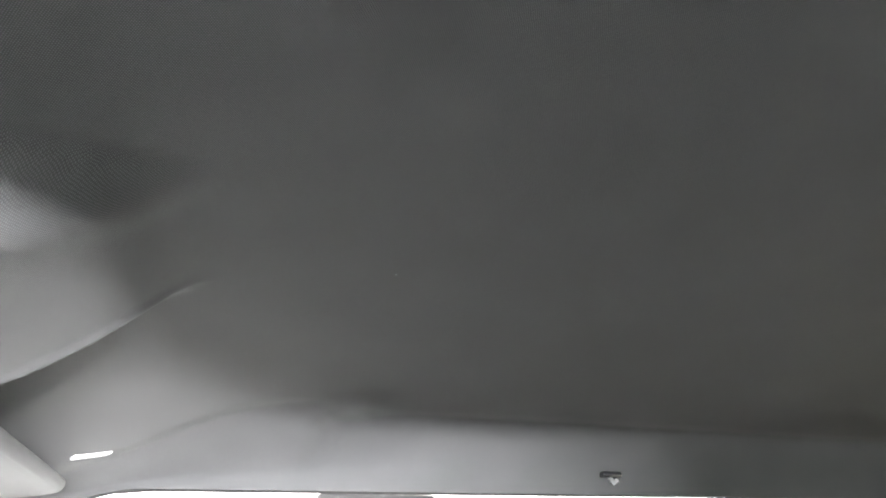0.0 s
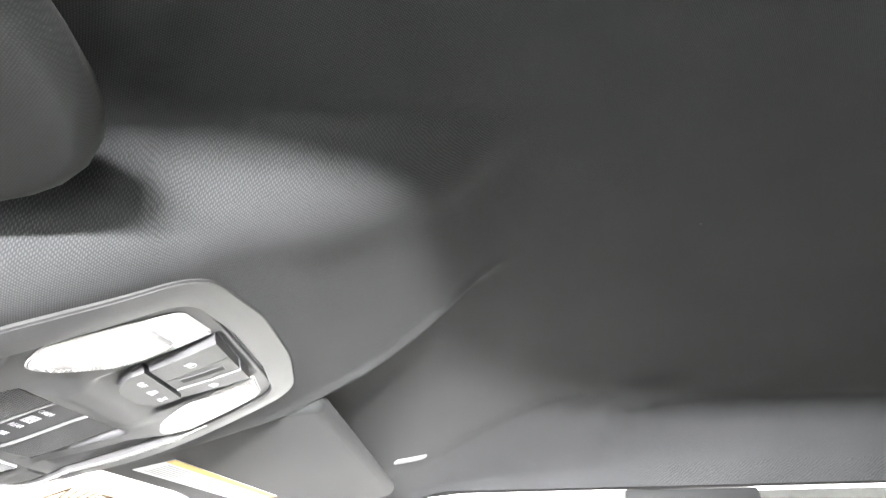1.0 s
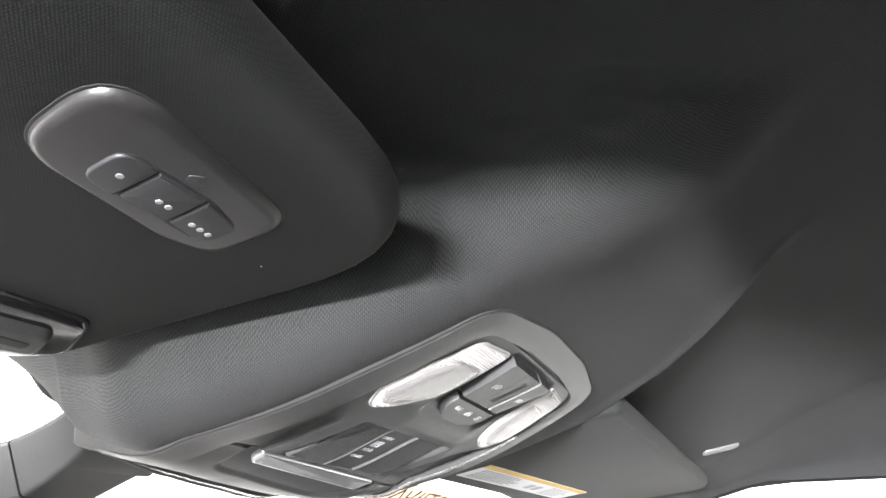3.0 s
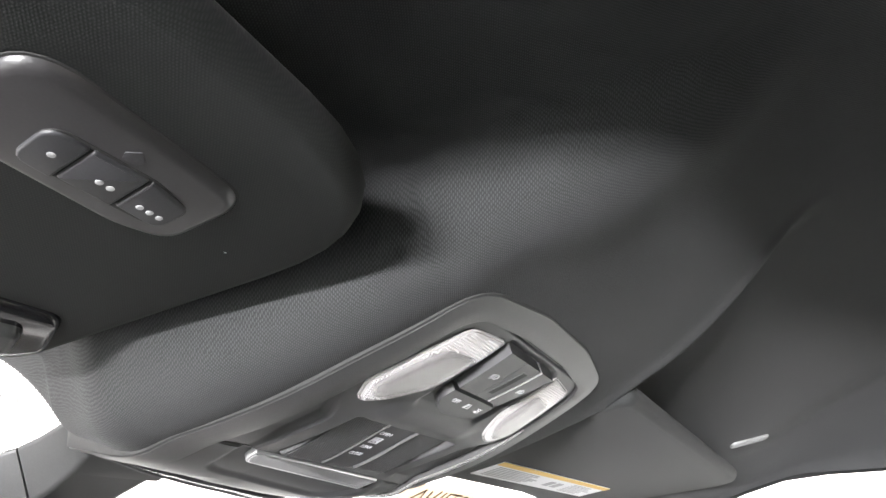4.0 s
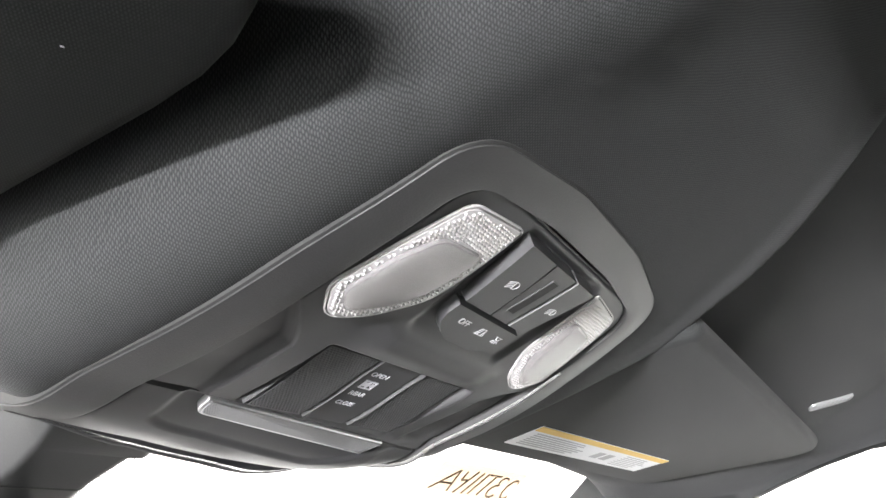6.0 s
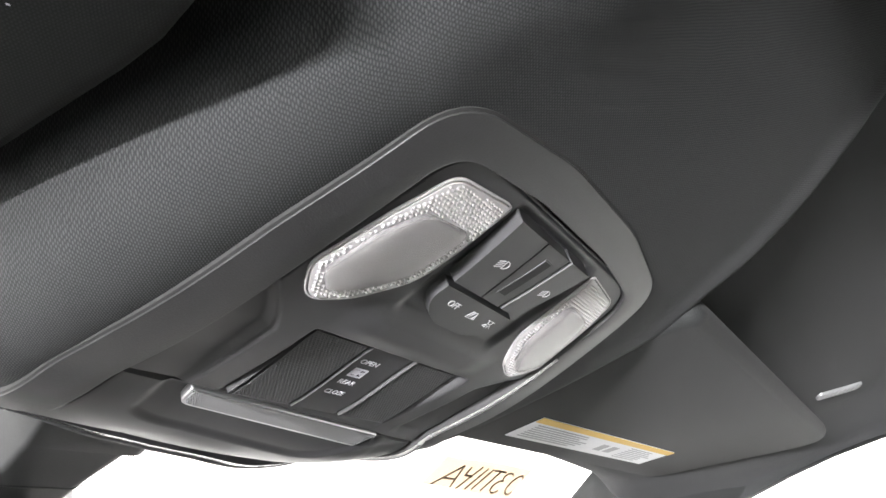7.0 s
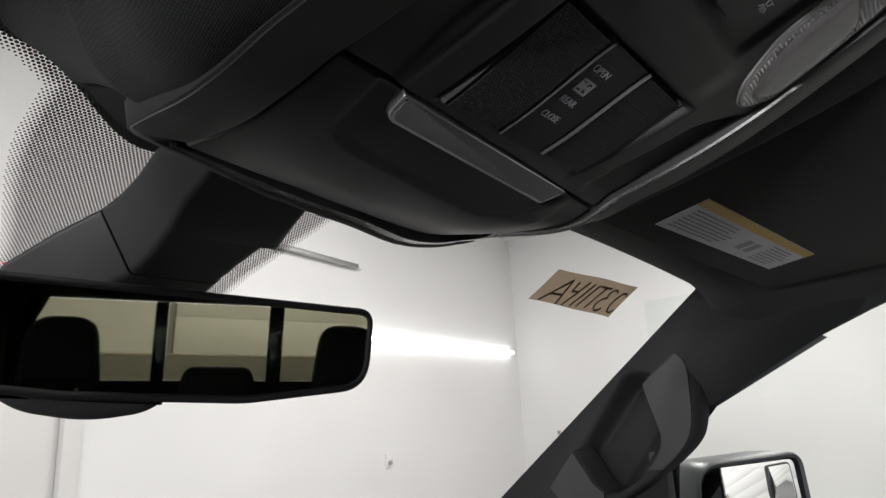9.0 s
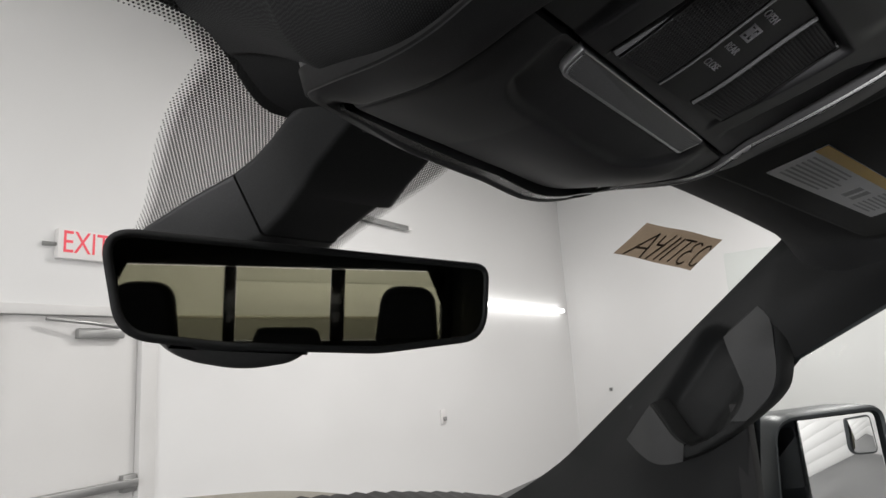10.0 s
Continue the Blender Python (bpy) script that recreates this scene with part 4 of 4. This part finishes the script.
def mirror_mount():
    t = thing("mirror_mount", "black plastic mirror mount cover on the windshield", "mount")
    # y on the glass, left, right, depth below the glass
    rows = [(0.745, -0.050, 0.054, 0.018), (0.790, -0.053, 0.054, 0.028), (0.811, -0.051, 0.056, 0.033), (0.8125, -0.051, 0.046, 0.033), (0.832, -0.051, 0.040, 0.037), (0.850, -0.054, 0.036, 0.040), (0.885, -0.068, 0.036, 0.042), (0.925, -0.081, 0.056, 0.040), (0.960, -0.088, 0.076, 0.020)]

    def rings(sel):
        loops = []
        for y, a, b, d in sel:
            r = []
            for p in rounded([(a, 0.001, 0.003), (b, 0.001, 0.003), (b - 0.010, d, 0.010), (a + 0.021, d, 0.006)], 5):
                r.append(Vector((p.x, y, glass_z(p.x, y) - p.y)))
            loops.append(r)
        return loops
    part("mount_cover", loft(rings(rows[:6])), HANDLE, t, angle=50)
    part("sensor_cover", loft(rings([(0.8515, -0.0545, 0.0365, 0.0405)] + rows[6:])), HANDLE, t, angle=50)


rear_mirror()
mirror_mount()

# ---- the overhead console ----
CON = Matrix(((1, 0, 0, 0), (0, CT, ST, 0.6), (0, -ST, CT, 1.70), (0, 0, 0, 1)))
console = thing("overhead_console", "dark grey overhead console with two map lamps and switches", "console", m=CON)


def crown(u, v):
    """Height of the console's face towards the cabin."""
    q = max(0.0, v - 0.005)
    return 0.0075 * above(1 - ((v + 0.085) / (0.075 if v > -0.085 else 0.095)) ** 2) - front_drop(q) - 0.8 * u * u * smooth01(v / 0.06) + twist(u, v)


def C(u, v, h):
    """A point of the console's face; its rear end is set slightly askew."""
    w = v + 0.032 * u * smooth01((-0.055 - v) / 0.045) + 0.13 * max(0.0, min(u, 0.055)) * smooth01((v - 0.035) / 0.045)
    u += 0.0014 * smooth01((-0.100 - v) / 0.05)
    return Vector((u, w, -h - crown(u, w)))


mix = lambda k: [a.lerp(b, k) for a, b in zip(OUT, INN)]
ring = [[C(p.x, p.y, -0.045) for p in OUT], [C(p.x, p.y, -0.0005) for p in OUT], [C(p.x, p.y, -0.0001) for p in mix(0.02)], [C(p.x, p.y, 0.0003) for p in mix(0.45)],
        [C(p.x, p.y, 0.0006 - 0.0042 * smooth01((p.y - 0.066) / 0.008)) for p in mix(0.92)], [C(p.x, p.y, 0.0003 - 0.0042 * smooth01((p.y - 0.066) / 0.008)) for p in mix(0.98)], [C(p.x, p.y, -0.0004 - 0.0042 * smooth01((p.y - 0.066) / 0.008)) for p in INN], [C(p.x, p.y, -0.008) for p in INN]]
# added black strip that draws the shadowed gap between surround and cloth
part("bezel_gap_strip", loft([[C(p.x, p.y, -0.012) for p in inset(OUT, -0.0010)], [C(p.x, p.y, -0.0008) for p in inset(OUT, -0.0010)], [C(p.x, p.y, -0.0004) for p in inset(OUT, -0.0001)], [C(p.x, p.y, -0.0022) for p in inset(OUT, 0.0003)]], False, False), RUBBER, console, "black strip standing in for the shaded gap round the surround", angle=60)
part("bezel", loft(ring, False, False), PLASTIC, console, "grained dark grey surround", angle=35)


def front_line(outline, u):
    best = -1.0
    for a, b in zip(outline, outline[1:] + outline[:1]):
        if (a.x > u) != (b.x > u):
            best = max(best, a.y + (b.y - a.y) * (u - a.x) / (b.x - a.x))
    return best


def half_width(v):
    return crossing(INN, v) - 0.0006


def seam(u):
    """Where the panel ends and the compartment door begins."""
    return -0.005 + 0.08 * u


def step(d, edge=0.0016):
    return smooth01(0.5 + d / edge / 2)


def sink(v):
    """How much shallower than at its rear the switch well is at v."""
    return 0.0052 * (1 - smooth01((-0.010 - v) / 0.054))


def panel_height(u, v):
    a = abs(u)
    h = -0.0012
    # scoops at the sides
    inner = 0.0645 + 0.040 * max(0.0, (-0.060 - v) / 0.040) ** 1.4
    h -= (0.0046 * step(a - inner - 0.002, 0.0034) + 0.0007 * math.exp(-((a - inner) / 0.0007) ** 2)) * step(-0.006 - v, 0.004) * (1 - 0.55 * smooth01((a - inner) / 0.026)) * (1 - 0.6 * smooth01((v + 0.040) / 0.026))
    # the well of the window switch
    h -= (0.0066 - sink(v)) * step(0.0495 - a, 0.002) * step(v + 0.0665, 0.002) * step(-0.0095 + 0.05 * u - v, 0.003)
    # moat round the switch pod and the hump in front of it
    h -= 0.0018 * step(0.0325 - a, 0.003) * step(-0.0915 - v, 0.003) * step(v + 0.1515, 0.002)
    h += 0.0025 * smooth01((0.050 - a) / 0.02) * smooth01((v + 0.094) / 0.010) * smooth01((-0.066 - v) / 0.012)
    return h


def panel_point(a, b):
    v = -0.1558 + 0.1538 * b
    u = (2 * a - 1) * half_width(min(v, -0.012))
    v = -0.1558 + (seam(u) - 0.0005 + 0.1558) * b
    groove = 0.0035 * (1 - smooth01((min(a, 1 - a) * 0.18 - 0.0006) / 0.001)) + 0.0016 * (1 - smooth01((b * 0.15 - 0.0006) / 0.001))
    return C(u, v, panel_height(u, v) - groove - (0.0025 if b > 0.999 else 0.0))


part("switch_panel", sheet(260, 220, panel_point), PANEL, console, "smooth black inner panel", angle=50)


def door_height(u, v):
    v -= 0.06 * u
    d = 0.028 - (0.030 * smooth01((u - 0.020) / 0.052) if u > 0 else 0.010 * (-u / 0.072) ** 7) - v
    r = step(d, 0.003) * step(0.0715 - abs(u), 0.003) * step(v + 0.006, 0.004)
    side = 0.0007 * step(abs(u) - 0.0645, 0.004) * (1 - smooth01(v / 0.045))
    return -0.0008 - 0.0040 * r * (0.55 + 0.45 * smooth01(d / 0.03)) - side * (1 - r)


def door_point(a, b):
    v = -0.010 + 0.0855 * b
    u = (2 * a - 1) * half_width(v)
    v0, v1 = seam(u) + 0.0006, front_line(INN, max(-0.0893, min(0.0893, u))) - 0.0012
    v = v0 + (v1 - v0) * b
    groove = 0.0032 * (1 - smooth01((min(a, 1 - a) * 0.19 - 0.0008) / 0.0014))
    return C(u, v, door_height(u, v) - groove - 0.006 * smooth01((b - 0.955) / 0.045) - (0.0025 if b < 0.001 else 0.0))


glasses_door = part("glasses_door", sheet(190, 90, door_point), PANEL, console, "black sunglasses compartment door", angle=50)
half_n = len(INN) // 2
FRONT = [i for i in range(half_n, len(INN)) if INN[i].y > -0.110] + [i for i in range(half_n) if INN[i].y > 0.0755]


LIP_A, LIP_B = mix(0.66), mix(0.985)


def at_front(k):
    """How far point k of the lip belongs to the front channel: 1 there, 0 along the side."""
    i = FRONT[k]
    return smooth01((LIP_B[i].y - 0.055) / 0.018) * smooth01(min(k, len(FRONT) - 1 - k) / 4)


def channel(k, d, h):
    """A point d ahead of the door's edge and h below it."""
    i = FRONT[k]
    out = (OUT[i] - INN[i]).normalized()
    out = (out + Vector((0.0, 1.0)) * at_front(k)).normalized()
    e = C(INN[i].x, INN[i].y, -0.0030)
    k = 0.40 + 0.55 * smooth01((e.x + 0.088) / 0.055)
    return Vector((e.x + out.x * d * k, e.y + out.y * d * k, e.z - h * k - 0.0028 * smooth01(e.x / 0.05) * smooth01(h / 0.001)))


def lip_point(a, b):
    """A narrow gloss lip that runs level round the door's front, thinning at both ends; along the passenger side it
    stands in for the rim's highlight.
    """
    k = round(a * (len(FRONT) - 1))
    i, j = FRONT[k], round(b * 10)
    thin = smooth01(min(k, len(FRONT) - 1 - k) / 5) * (0.25 + 0.55 * smooth01((LIP_A[i].y + 0.02) / 0.08))
    w = min(1.0, max(0.0, (j - 1) / 8))
    p = LIP_B[i].lerp(LIP_A[i], w * max(0.08, thin))
    h = (-0.004 if j in (0, 10) else 0.0004 + 0.0022 * math.sin(math.pi * w) * thin) + 0.009 * max(0.0, p.x + 0.03)
    ahead = channel(k, 0.0012 + 0.0062 * w, 0.0042 - 0.0022 * w - (0.0012 if j in (0, 10) else 0.0))
    return C(p.x, p.y, h).lerp(ahead, at_front(k))


CHANNEL = ((0.0002, -0.0020), (0.0002, 0.0012), (0.0008, 0.0040), (0.0013, 0.0042), (0.0018, 0.0030), (0.0068, 0.0010), (0.0074, 0.0019), (0.0080, 0.0024), (0.0100, 0.0022), (0.0112, 0.0016), (0.0118, 0.0), (0.0120, -0.0060))
EDGE = [k for k in range(len(FRONT)) if INN[FRONT[k]].y > 0.062]


def edge_point(a, b):
    k = EDGE[round(a * (len(EDGE) - 1))]
    d, h = CHANNEL[round(b * (len(CHANNEL) - 1))]
    w = at_front(k)
    return channel(k, d * (0.25 + 0.75 * w), -0.004 + (h + 0.004) * w)


# bright metal on the side stretch draws the plastic rim's highlight
part("door_lip", sheet(len(FRONT) - 1, 10, lip_point), LIP, console, "gloss lip along the front edge, also laid as the side highlight", angle=60)
part("front_edge", sheet(len(EDGE) - 1, len(CHANNEL) - 1, edge_point), PANEL, console, "black channel that holds the lip", angle=40)

# silver strip on the door's edge
strip = [p + Vector((0, 0.07 * p.x)) for p in rounded([(-0.0605, -0.0048, 0.0012), (-0.0590, 0.0075, 0.0060), (0.0480, 0.0070, 0.0040), (0.0580, -0.0046, 0.0010)], 6)]
trim = part("silver_strip", slab(strip, -0.006, -0.0008, 0.0008, C), CHROME, console, "satin silver strip")
inlay = part("strip_mesh", slab(inset(strip, 0.0016), -0.002, -0.0005, 0.0002, C), MESH_GREY, trim, "fine grey mesh inlay")


def pyramids(inside, pitch, height, base, mat, name, parent, label="", place=None):
    place = place or C
    verts, faces = [], []
    n = int(0.12 / pitch)
    for j in range(-2 * n, n):
        for i in range(-2 * n, 2 * n):
            u, v = (i + 0.5 * (j % 2)) * pitch, j * pitch * 0.80
            if not inside(u, v):
                continue
            k = len(verts)
            r = pitch * 0.5
            for du, dv in ((-r, 0), (0, -r * 0.8), (r, 0), (0, r * 0.8)):
                verts.append(place(u + du, v + dv, base))
            verts.append(place(u, v, base + height))
            faces += [(k, k + 1, k + 4), (k + 1, k + 2, k + 4), (k + 2, k + 3, k + 4), (k + 3, k, k + 4)]
    me = bpy.data.meshes.new(name)
    me.from_pydata(verts, [], faces)
    ob = new(name, me)
    me.materials.append(mat)
    ob.parent = parent
    if label:
        ob["label"] = label
    ob["kind"] = "stuff"
    return ob


def within(outline):
    pts = [(p.x, p.y) for p in outline]

    def f(x, y):
        odd = False
        for i in range(len(pts)):
            (xa, ya), (xb, yb) = pts[i - 1], pts[i]
            if (ya > y) != (yb > y) and x < (xb - xa) * (y - ya) / (yb - ya) + xa:
                odd = not odd
        return odd
    return f


pyramids(within(inset(strip, 0.0018)), 0.0012, 0.0003, -0.0005, MESH_GREY, "mesh_points", inlay)


def map_lamp(side):
    flip = lambda cs: rounded([(side * -x, y, r) for x, y, r in cs], 6)
    o = flip([(-0.0362, -0.1500, 0.003), (-0.0665, -0.1462, 0.009), (-0.0735, -0.1240, 0.06), (-0.0800, -0.0935, 0.010), (-0.0690, -0.0790, 0.009), (-0.0535, -0.0870, 0.03), (-0.0385, -0.1060, 0.025), (-0.0368, -0.1280, 0.03)])
    i = flip([(-0.0415, -0.1335, 0.004), (-0.0645, -0.1310, 0.008), (-0.0715, -0.1160, 0.03), (-0.0750, -0.0950, 0.006), (-0.0660, -0.0865, 0.005), (-0.0540, -0.0955, 0.02), (-0.0455, -0.1065, 0.02), (-0.0425, -0.1210, 0.02)])
    mid = [p.copy() for p in i]
    cx, cy = sum(p.x for p in i) / len(i), sum(p.y for p in i) / len(i)
    pull = lambda k: [Vector((cx + (p.x - cx) * k, cy + (p.y - cy) * k)) for p in mid]
    lamp = part("map_lamp", loft([[C(p.x, p.y, -0.009) for p in o], [C(p.x, p.y, -0.003) for p in o], [C(p.x, p.y, -0.0028) for p in mid], [C(p.x, p.y, -0.006) for p in pull(0.85)],
                                  [C(p.x, p.y, -0.011) for p in pull(0.55)], [C(p.x, p.y, -0.013) for p in pull(0.25)]], False, True), REFLECTOR, console, "silvery map lamp bowl", angle=60)
    part("lens_rim", loft([[C(p.x, p.y, -0.004) for p in o], [C(p.x, p.y, -0.0003) for p in o], [C(p.x, p.y, -0.0001) for p in inset(o, 0.0002)], [C(p.x, p.y, -0.0001) for p in inset(o, 0.0006)],
                           [C(p.x, p.y, -0.003) for p in inset(o, 0.0009)]], False, False), LENS, lamp, "clear plastic rim")
    part("lens_plate", slab(inset(o, 0.0012), -0.0015, 0.0002, 0.0002, C), LENS, lamp, "clear ribbed lens")
    oi, ii = within(inset(o, 0.0022)), within(inset(i, -0.0004))
    pyramids(lambda u, v: oi(u, v) and not ii(u, v), 0.0019, 0.0008, 0.0003, LENS, "lens_studs", lamp, label="small clear prisms on the lens")
    dome = [[C(p.x, p.y, 0.0006) for p in i]] + [[C(p.x, p.y, 0.0008 + 0.0017 * math.sqrt(1 - k ** 4)) for p in pull(k)] for k in (0.97, 0.92, 0.84, 0.72, 0.58, 0.42, 0.26, 0.12, 0.03)]
    part("lens_window", loft(dome), LENS_FROST, lamp, "frosted lens centre", angle=60)
    bulb = [Vector((cx - 0.004 * side * -1 + 0.0045 * math.cos(t), cy + 0.006 * math.sin(t))) for t in [2 * math.pi * k / 14 for k in range(14)]]
    part("bulb", slab(bulb, -0.0125, -0.0080, 0.002, C), WARM, lamp, "amber bulb behind the lens")


map_lamp(-1)
map_lamp(1)


def on_face(place, u, v, h, sx=1.0):
    """A map that lays flat print on the console's curved face."""
    return lambda p: place(u + sx * p.x, v - p.y, h + p.z)


def flat_text(name, text, size, u, v, h, mat, parent, sx=1.0, label="", place=None):
    ob = lettering(name, text, size, mat, parent, Matrix(), 0.00012, label)
    lay = on_face(place or C, u, v, h, sx)
    for vert in ob.data.vertices:
        vert.co = lay(vert.co.copy())
    return ob


def stroke(p, q, w, u, v, h, s, mat, parent, place=None, name="icon_stroke"):
    """One printed line from p to q, in units of s about (u, v)."""
    p, q = Vector(p), Vector(q)
    n = Vector((-(q - p).y, (q - p).x)).normalized() * w
    along_ = (q - p).normalized() * w * 0.8
    pts = [p - n - along_, q - n + along_, q + n + along_, p + n - along_]
    part(name, slab([Vector((u + a.x * s, v - a.y * s)) for a in pts], h - 0.0002, h + 0.00025, 0.00003, place or C), mat, parent, "", False)


def icon(lines, u, v, h, s, parent, mat, place=None, w=0.027):
    for p, q in lines:
        stroke(p, q, w, u, v, h, s, mat, parent, place)


def plate(left, right, v0, v1, h0, h1, place, nu=10, nv=14, edge=0.0008):
    """A plate on the curved face between two side lines left(v) and right(v)."""
    def f(a, b):
        i, j = round(a * nu), round(b * nv)
        low = i in (0, nu) or j in (0, nv)
        v = v0 if j == 0 else v1 if j == nv else v0 + edge + (v1 - v0 - 2 * edge) * (j - 1) / (nv - 2)
        l, r = left(v), right(v)
        u = l if i == 0 else r if i == nu else l + edge + (r - l - 2 * edge) * (i - 1) / (nu - 2)
        return place(u, v, h0 if low and (i in (0, nu) or j in (0, nv)) else h1)
    return sheet(nu, nv, f)


def raised(u, v, h):
    """The switch block climbs out of the panel towards the rear."""
    return C(u, v, h + 0.0022 * max(0.0, -0.1140 - v) / 0.036)


def lines_through(*pts):
    """A side line u(v) through (v, u) points."""
    vs, us = [p[0] for p in pts], [p[1] for p in pts]
    return lambda v: float(np.interp(v, vs, us))


LAMP_MARK = [((0.0, 0.44), (0.14, -0.36)), ((0.0, 0.44), (0.34, 0.40)), ((0.34, 0.40), (0.58, 0.20)), ((0.58, 0.20), (0.58, -0.08)), ((0.58, -0.08), (0.38, -0.30)), ((0.38, -0.30), (0.14, -0.36)),
             ((-0.16, 0.36), (-0.70, 0.10)), ((-0.12, 0.16), (-0.66, -0.10)), ((-0.08, -0.04), (-0.62, -0.30)), ((-0.04, -0.24), (-0.58, -0.50))]
CAR_MARK = [((-0.60, -0.42), (-0.30, 0.40)), ((-0.30, 0.40), (0.34, 0.46)), ((0.34, 0.46), (0.62, -0.36)), ((0.62, -0.36), (-0.60, -0.42)), ((-0.28, -0.36), (-0.02, 0.38)), ((0.30, -0.34), (0.40, 0.30))]
DOME_MARK = [((-0.55, 0.42), (0.55, 0.42)), ((-0.34, 0.38), (-0.20, 0.0)), ((-0.20, 0.0), (0.20, 0.0)), ((0.20, 0.0), (0.34, 0.38)), ((-0.34, -0.14), (-0.62, -0.46)), ((-0.12, -0.18), (-0.20, -0.58)), ((0.12, -0.18), (0.20, -0.58)), ((0.34, -0.14), (0.62, -0.46))]


def switch_pod():
    """A half-round switch bar with two lamp switches and a slotted strip behind it."""
    top = 0.0018
    reach = lambda v: math.sqrt(max(0.02, 1 - (max(0.0, v + 0.1075) / 0.0142) ** 2))
    pod = part("switch_bar", plate(lambda v: -0.0045 - 0.0245 * reach(v), lambda v: -0.0045 + 0.0245 * reach(v), -0.1136, -0.0934, -0.005, top, C, 24, 24, 0.0010), PANEL, console, "front switch bar with printed symbols", angle=35)
    a0, a1 = lines_through((-0.1500, -0.0337), (-0.1142, -0.0285)), lines_through((-0.1500, -0.0122), (-0.1142, -0.0086))
    b0, b1 = lines_through((-0.1500, 0.0084), (-0.1142, 0.0058)), lines_through((-0.1500, 0.0263), (-0.1142, 0.0194))
    gap = lambda f, d: (lambda v: f(v) + d)
    left = part("map_lamp_switch", plate(a0, a1, -0.1500, -0.1144, -0.006, top + 0.0002, raised), PANEL, console, angle=35)
    right = part("map_lamp_switch", plate(b0, b1, -0.1500, -0.1144, -0.006, top + 0.0002, raised), PANEL, console, angle=35)
    mid = part("centre_strip", plate(gap(a1, 0.0004), gap(b0, -0.0004), -0.1494, -0.1144, -0.006, top - 0.0004, raised, 10, 14, 0.0005), PANEL, console, angle=35)
    sl, sr = lines_through((-0.1430, -0.0036), (-0.1210, -0.0048)), lines_through((-0.1430, 0.0013), (-0.1210, 0.0002))
    part("slot_rim", plate(gap(sl, -0.0009), gap(sr, 0.0009), -0.1440, -0.1200, 0.0, top - 0.0002, raised, 6, 8, 0.0006), PANEL, mid)
    part("slot", plate(sl, sr, -0.1430, -0.1210, 0.0, top - 0.0001, raised, 6, 8, 0.0001), RUBBER, mid, "narrow black slot")
    flat_text("off_print", "OFF", 0.0044, -0.0158, -0.1062, top + 0.0002, PRINT_DIM, pod, 0.92, "white letters reading off")
    icon(CAR_MARK, -0.0018, -0.1058, top, 0.0046, pod, PRINT_DIM)
    icon(DOME_MARK, 0.0112, -0.1058, top, 0.0042, pod, PRINT_DIM)
    icon(LAMP_MARK, -0.0190, -0.1320, top + 0.0002, 0.0050, left, PRINT_DIM, raised)
    icon(LAMP_MARK, 0.0158, -0.1318, top + 0.0002, 0.0044, right, PRINT_DIM, raised)


switch_pod()


def window_switch():
    """The rear window switch: two knurled pads beside a lettered strip, in a well that deepens to the rear."""
    base = -0.0061
    W = lambda u, v, h: C(u, v, h + sink(v))
    for s in (-1, 1):
        o = rounded([(s * 0.0165, -0.0640, 0.001), (s * 0.0455, -0.0640, 0.001), (s * 0.0465, -0.0130, 0.001), (s * 0.0165, -0.0130, 0.001)], 3)
        ua, ub = sorted((s * 0.0165, s * 0.0460))
        pad = part("knurled_pad", bent(ua, -0.0640, ub, -0.0130, base - 0.003, base + 0.0016, W), PANEL, console, "black diamond-knurled pad")
        f = within(inset(o, 0.001))
        pyramids(f, 0.0017, 0.0004, base + 0.0016, PANEL, "knurling", pad, "", W)
        for uu, hh in ((0.0148, 0.0023), (0.0476, 0.0015)):
            part("rail", bent(s * uu - 0.0011, -0.0655, s * uu + 0.0011, -0.0125, base - 0.002, base + hh, W, 6, 14, 0.0010), PANEL, console, "smooth raised rail")
    st = part("letter_strip", bent(-0.0132, -0.0650, 0.0132, -0.0120, base - 0.002, base + 0.0010, W), BUTTON, console, "matt black strip with white letters")
    h = base + 0.0012
    flat_text("open_print", "OPEN", 0.0042, -0.0055, -0.0540, h, PRINT, st, 1.0, "white letters reading open", W)
    flat_text("rear_print", "REAR", 0.0042, -0.0045, -0.0385, h, PRINT, st, 1.0, "white letters reading rear", W)
    flat_text("close_print", "CLOSE", 0.0042, -0.0040, -0.0300, h, PRINT, st, 0.92, "white letters reading close", W)
    s, u, v = 0.0078, -0.0050, -0.0462
    # a dark window pane with a white frame and a small arrow
    icon([((-0.46, 0.34), (0.46, 0.34)), ((-0.46, -0.34), (0.46, -0.34)), ((-0.46, 0.34), (-0.46, -0.34)), ((0.46, 0.34), (0.46, -0.34)), ((0.0, 0.30), (0.0, -0.30)), ((0.10, 0.0), (0.36, 0.0)), ((0.26, 0.12), (0.36, 0.0)), ((0.26, -0.12), (0.36, 0.0))], u, v, h - 0.0001, s, st, PRINT, W, 0.055)
    icon([((-0.34, 0.12), (-0.10, 0.12)), ((-0.34, -0.08), (-0.10, -0.08)), ((-0.34, 0.02), (-0.10, 0.02))], u, v, h - 0.0001, s, st, PRINT, W, 0.09)


window_switch()
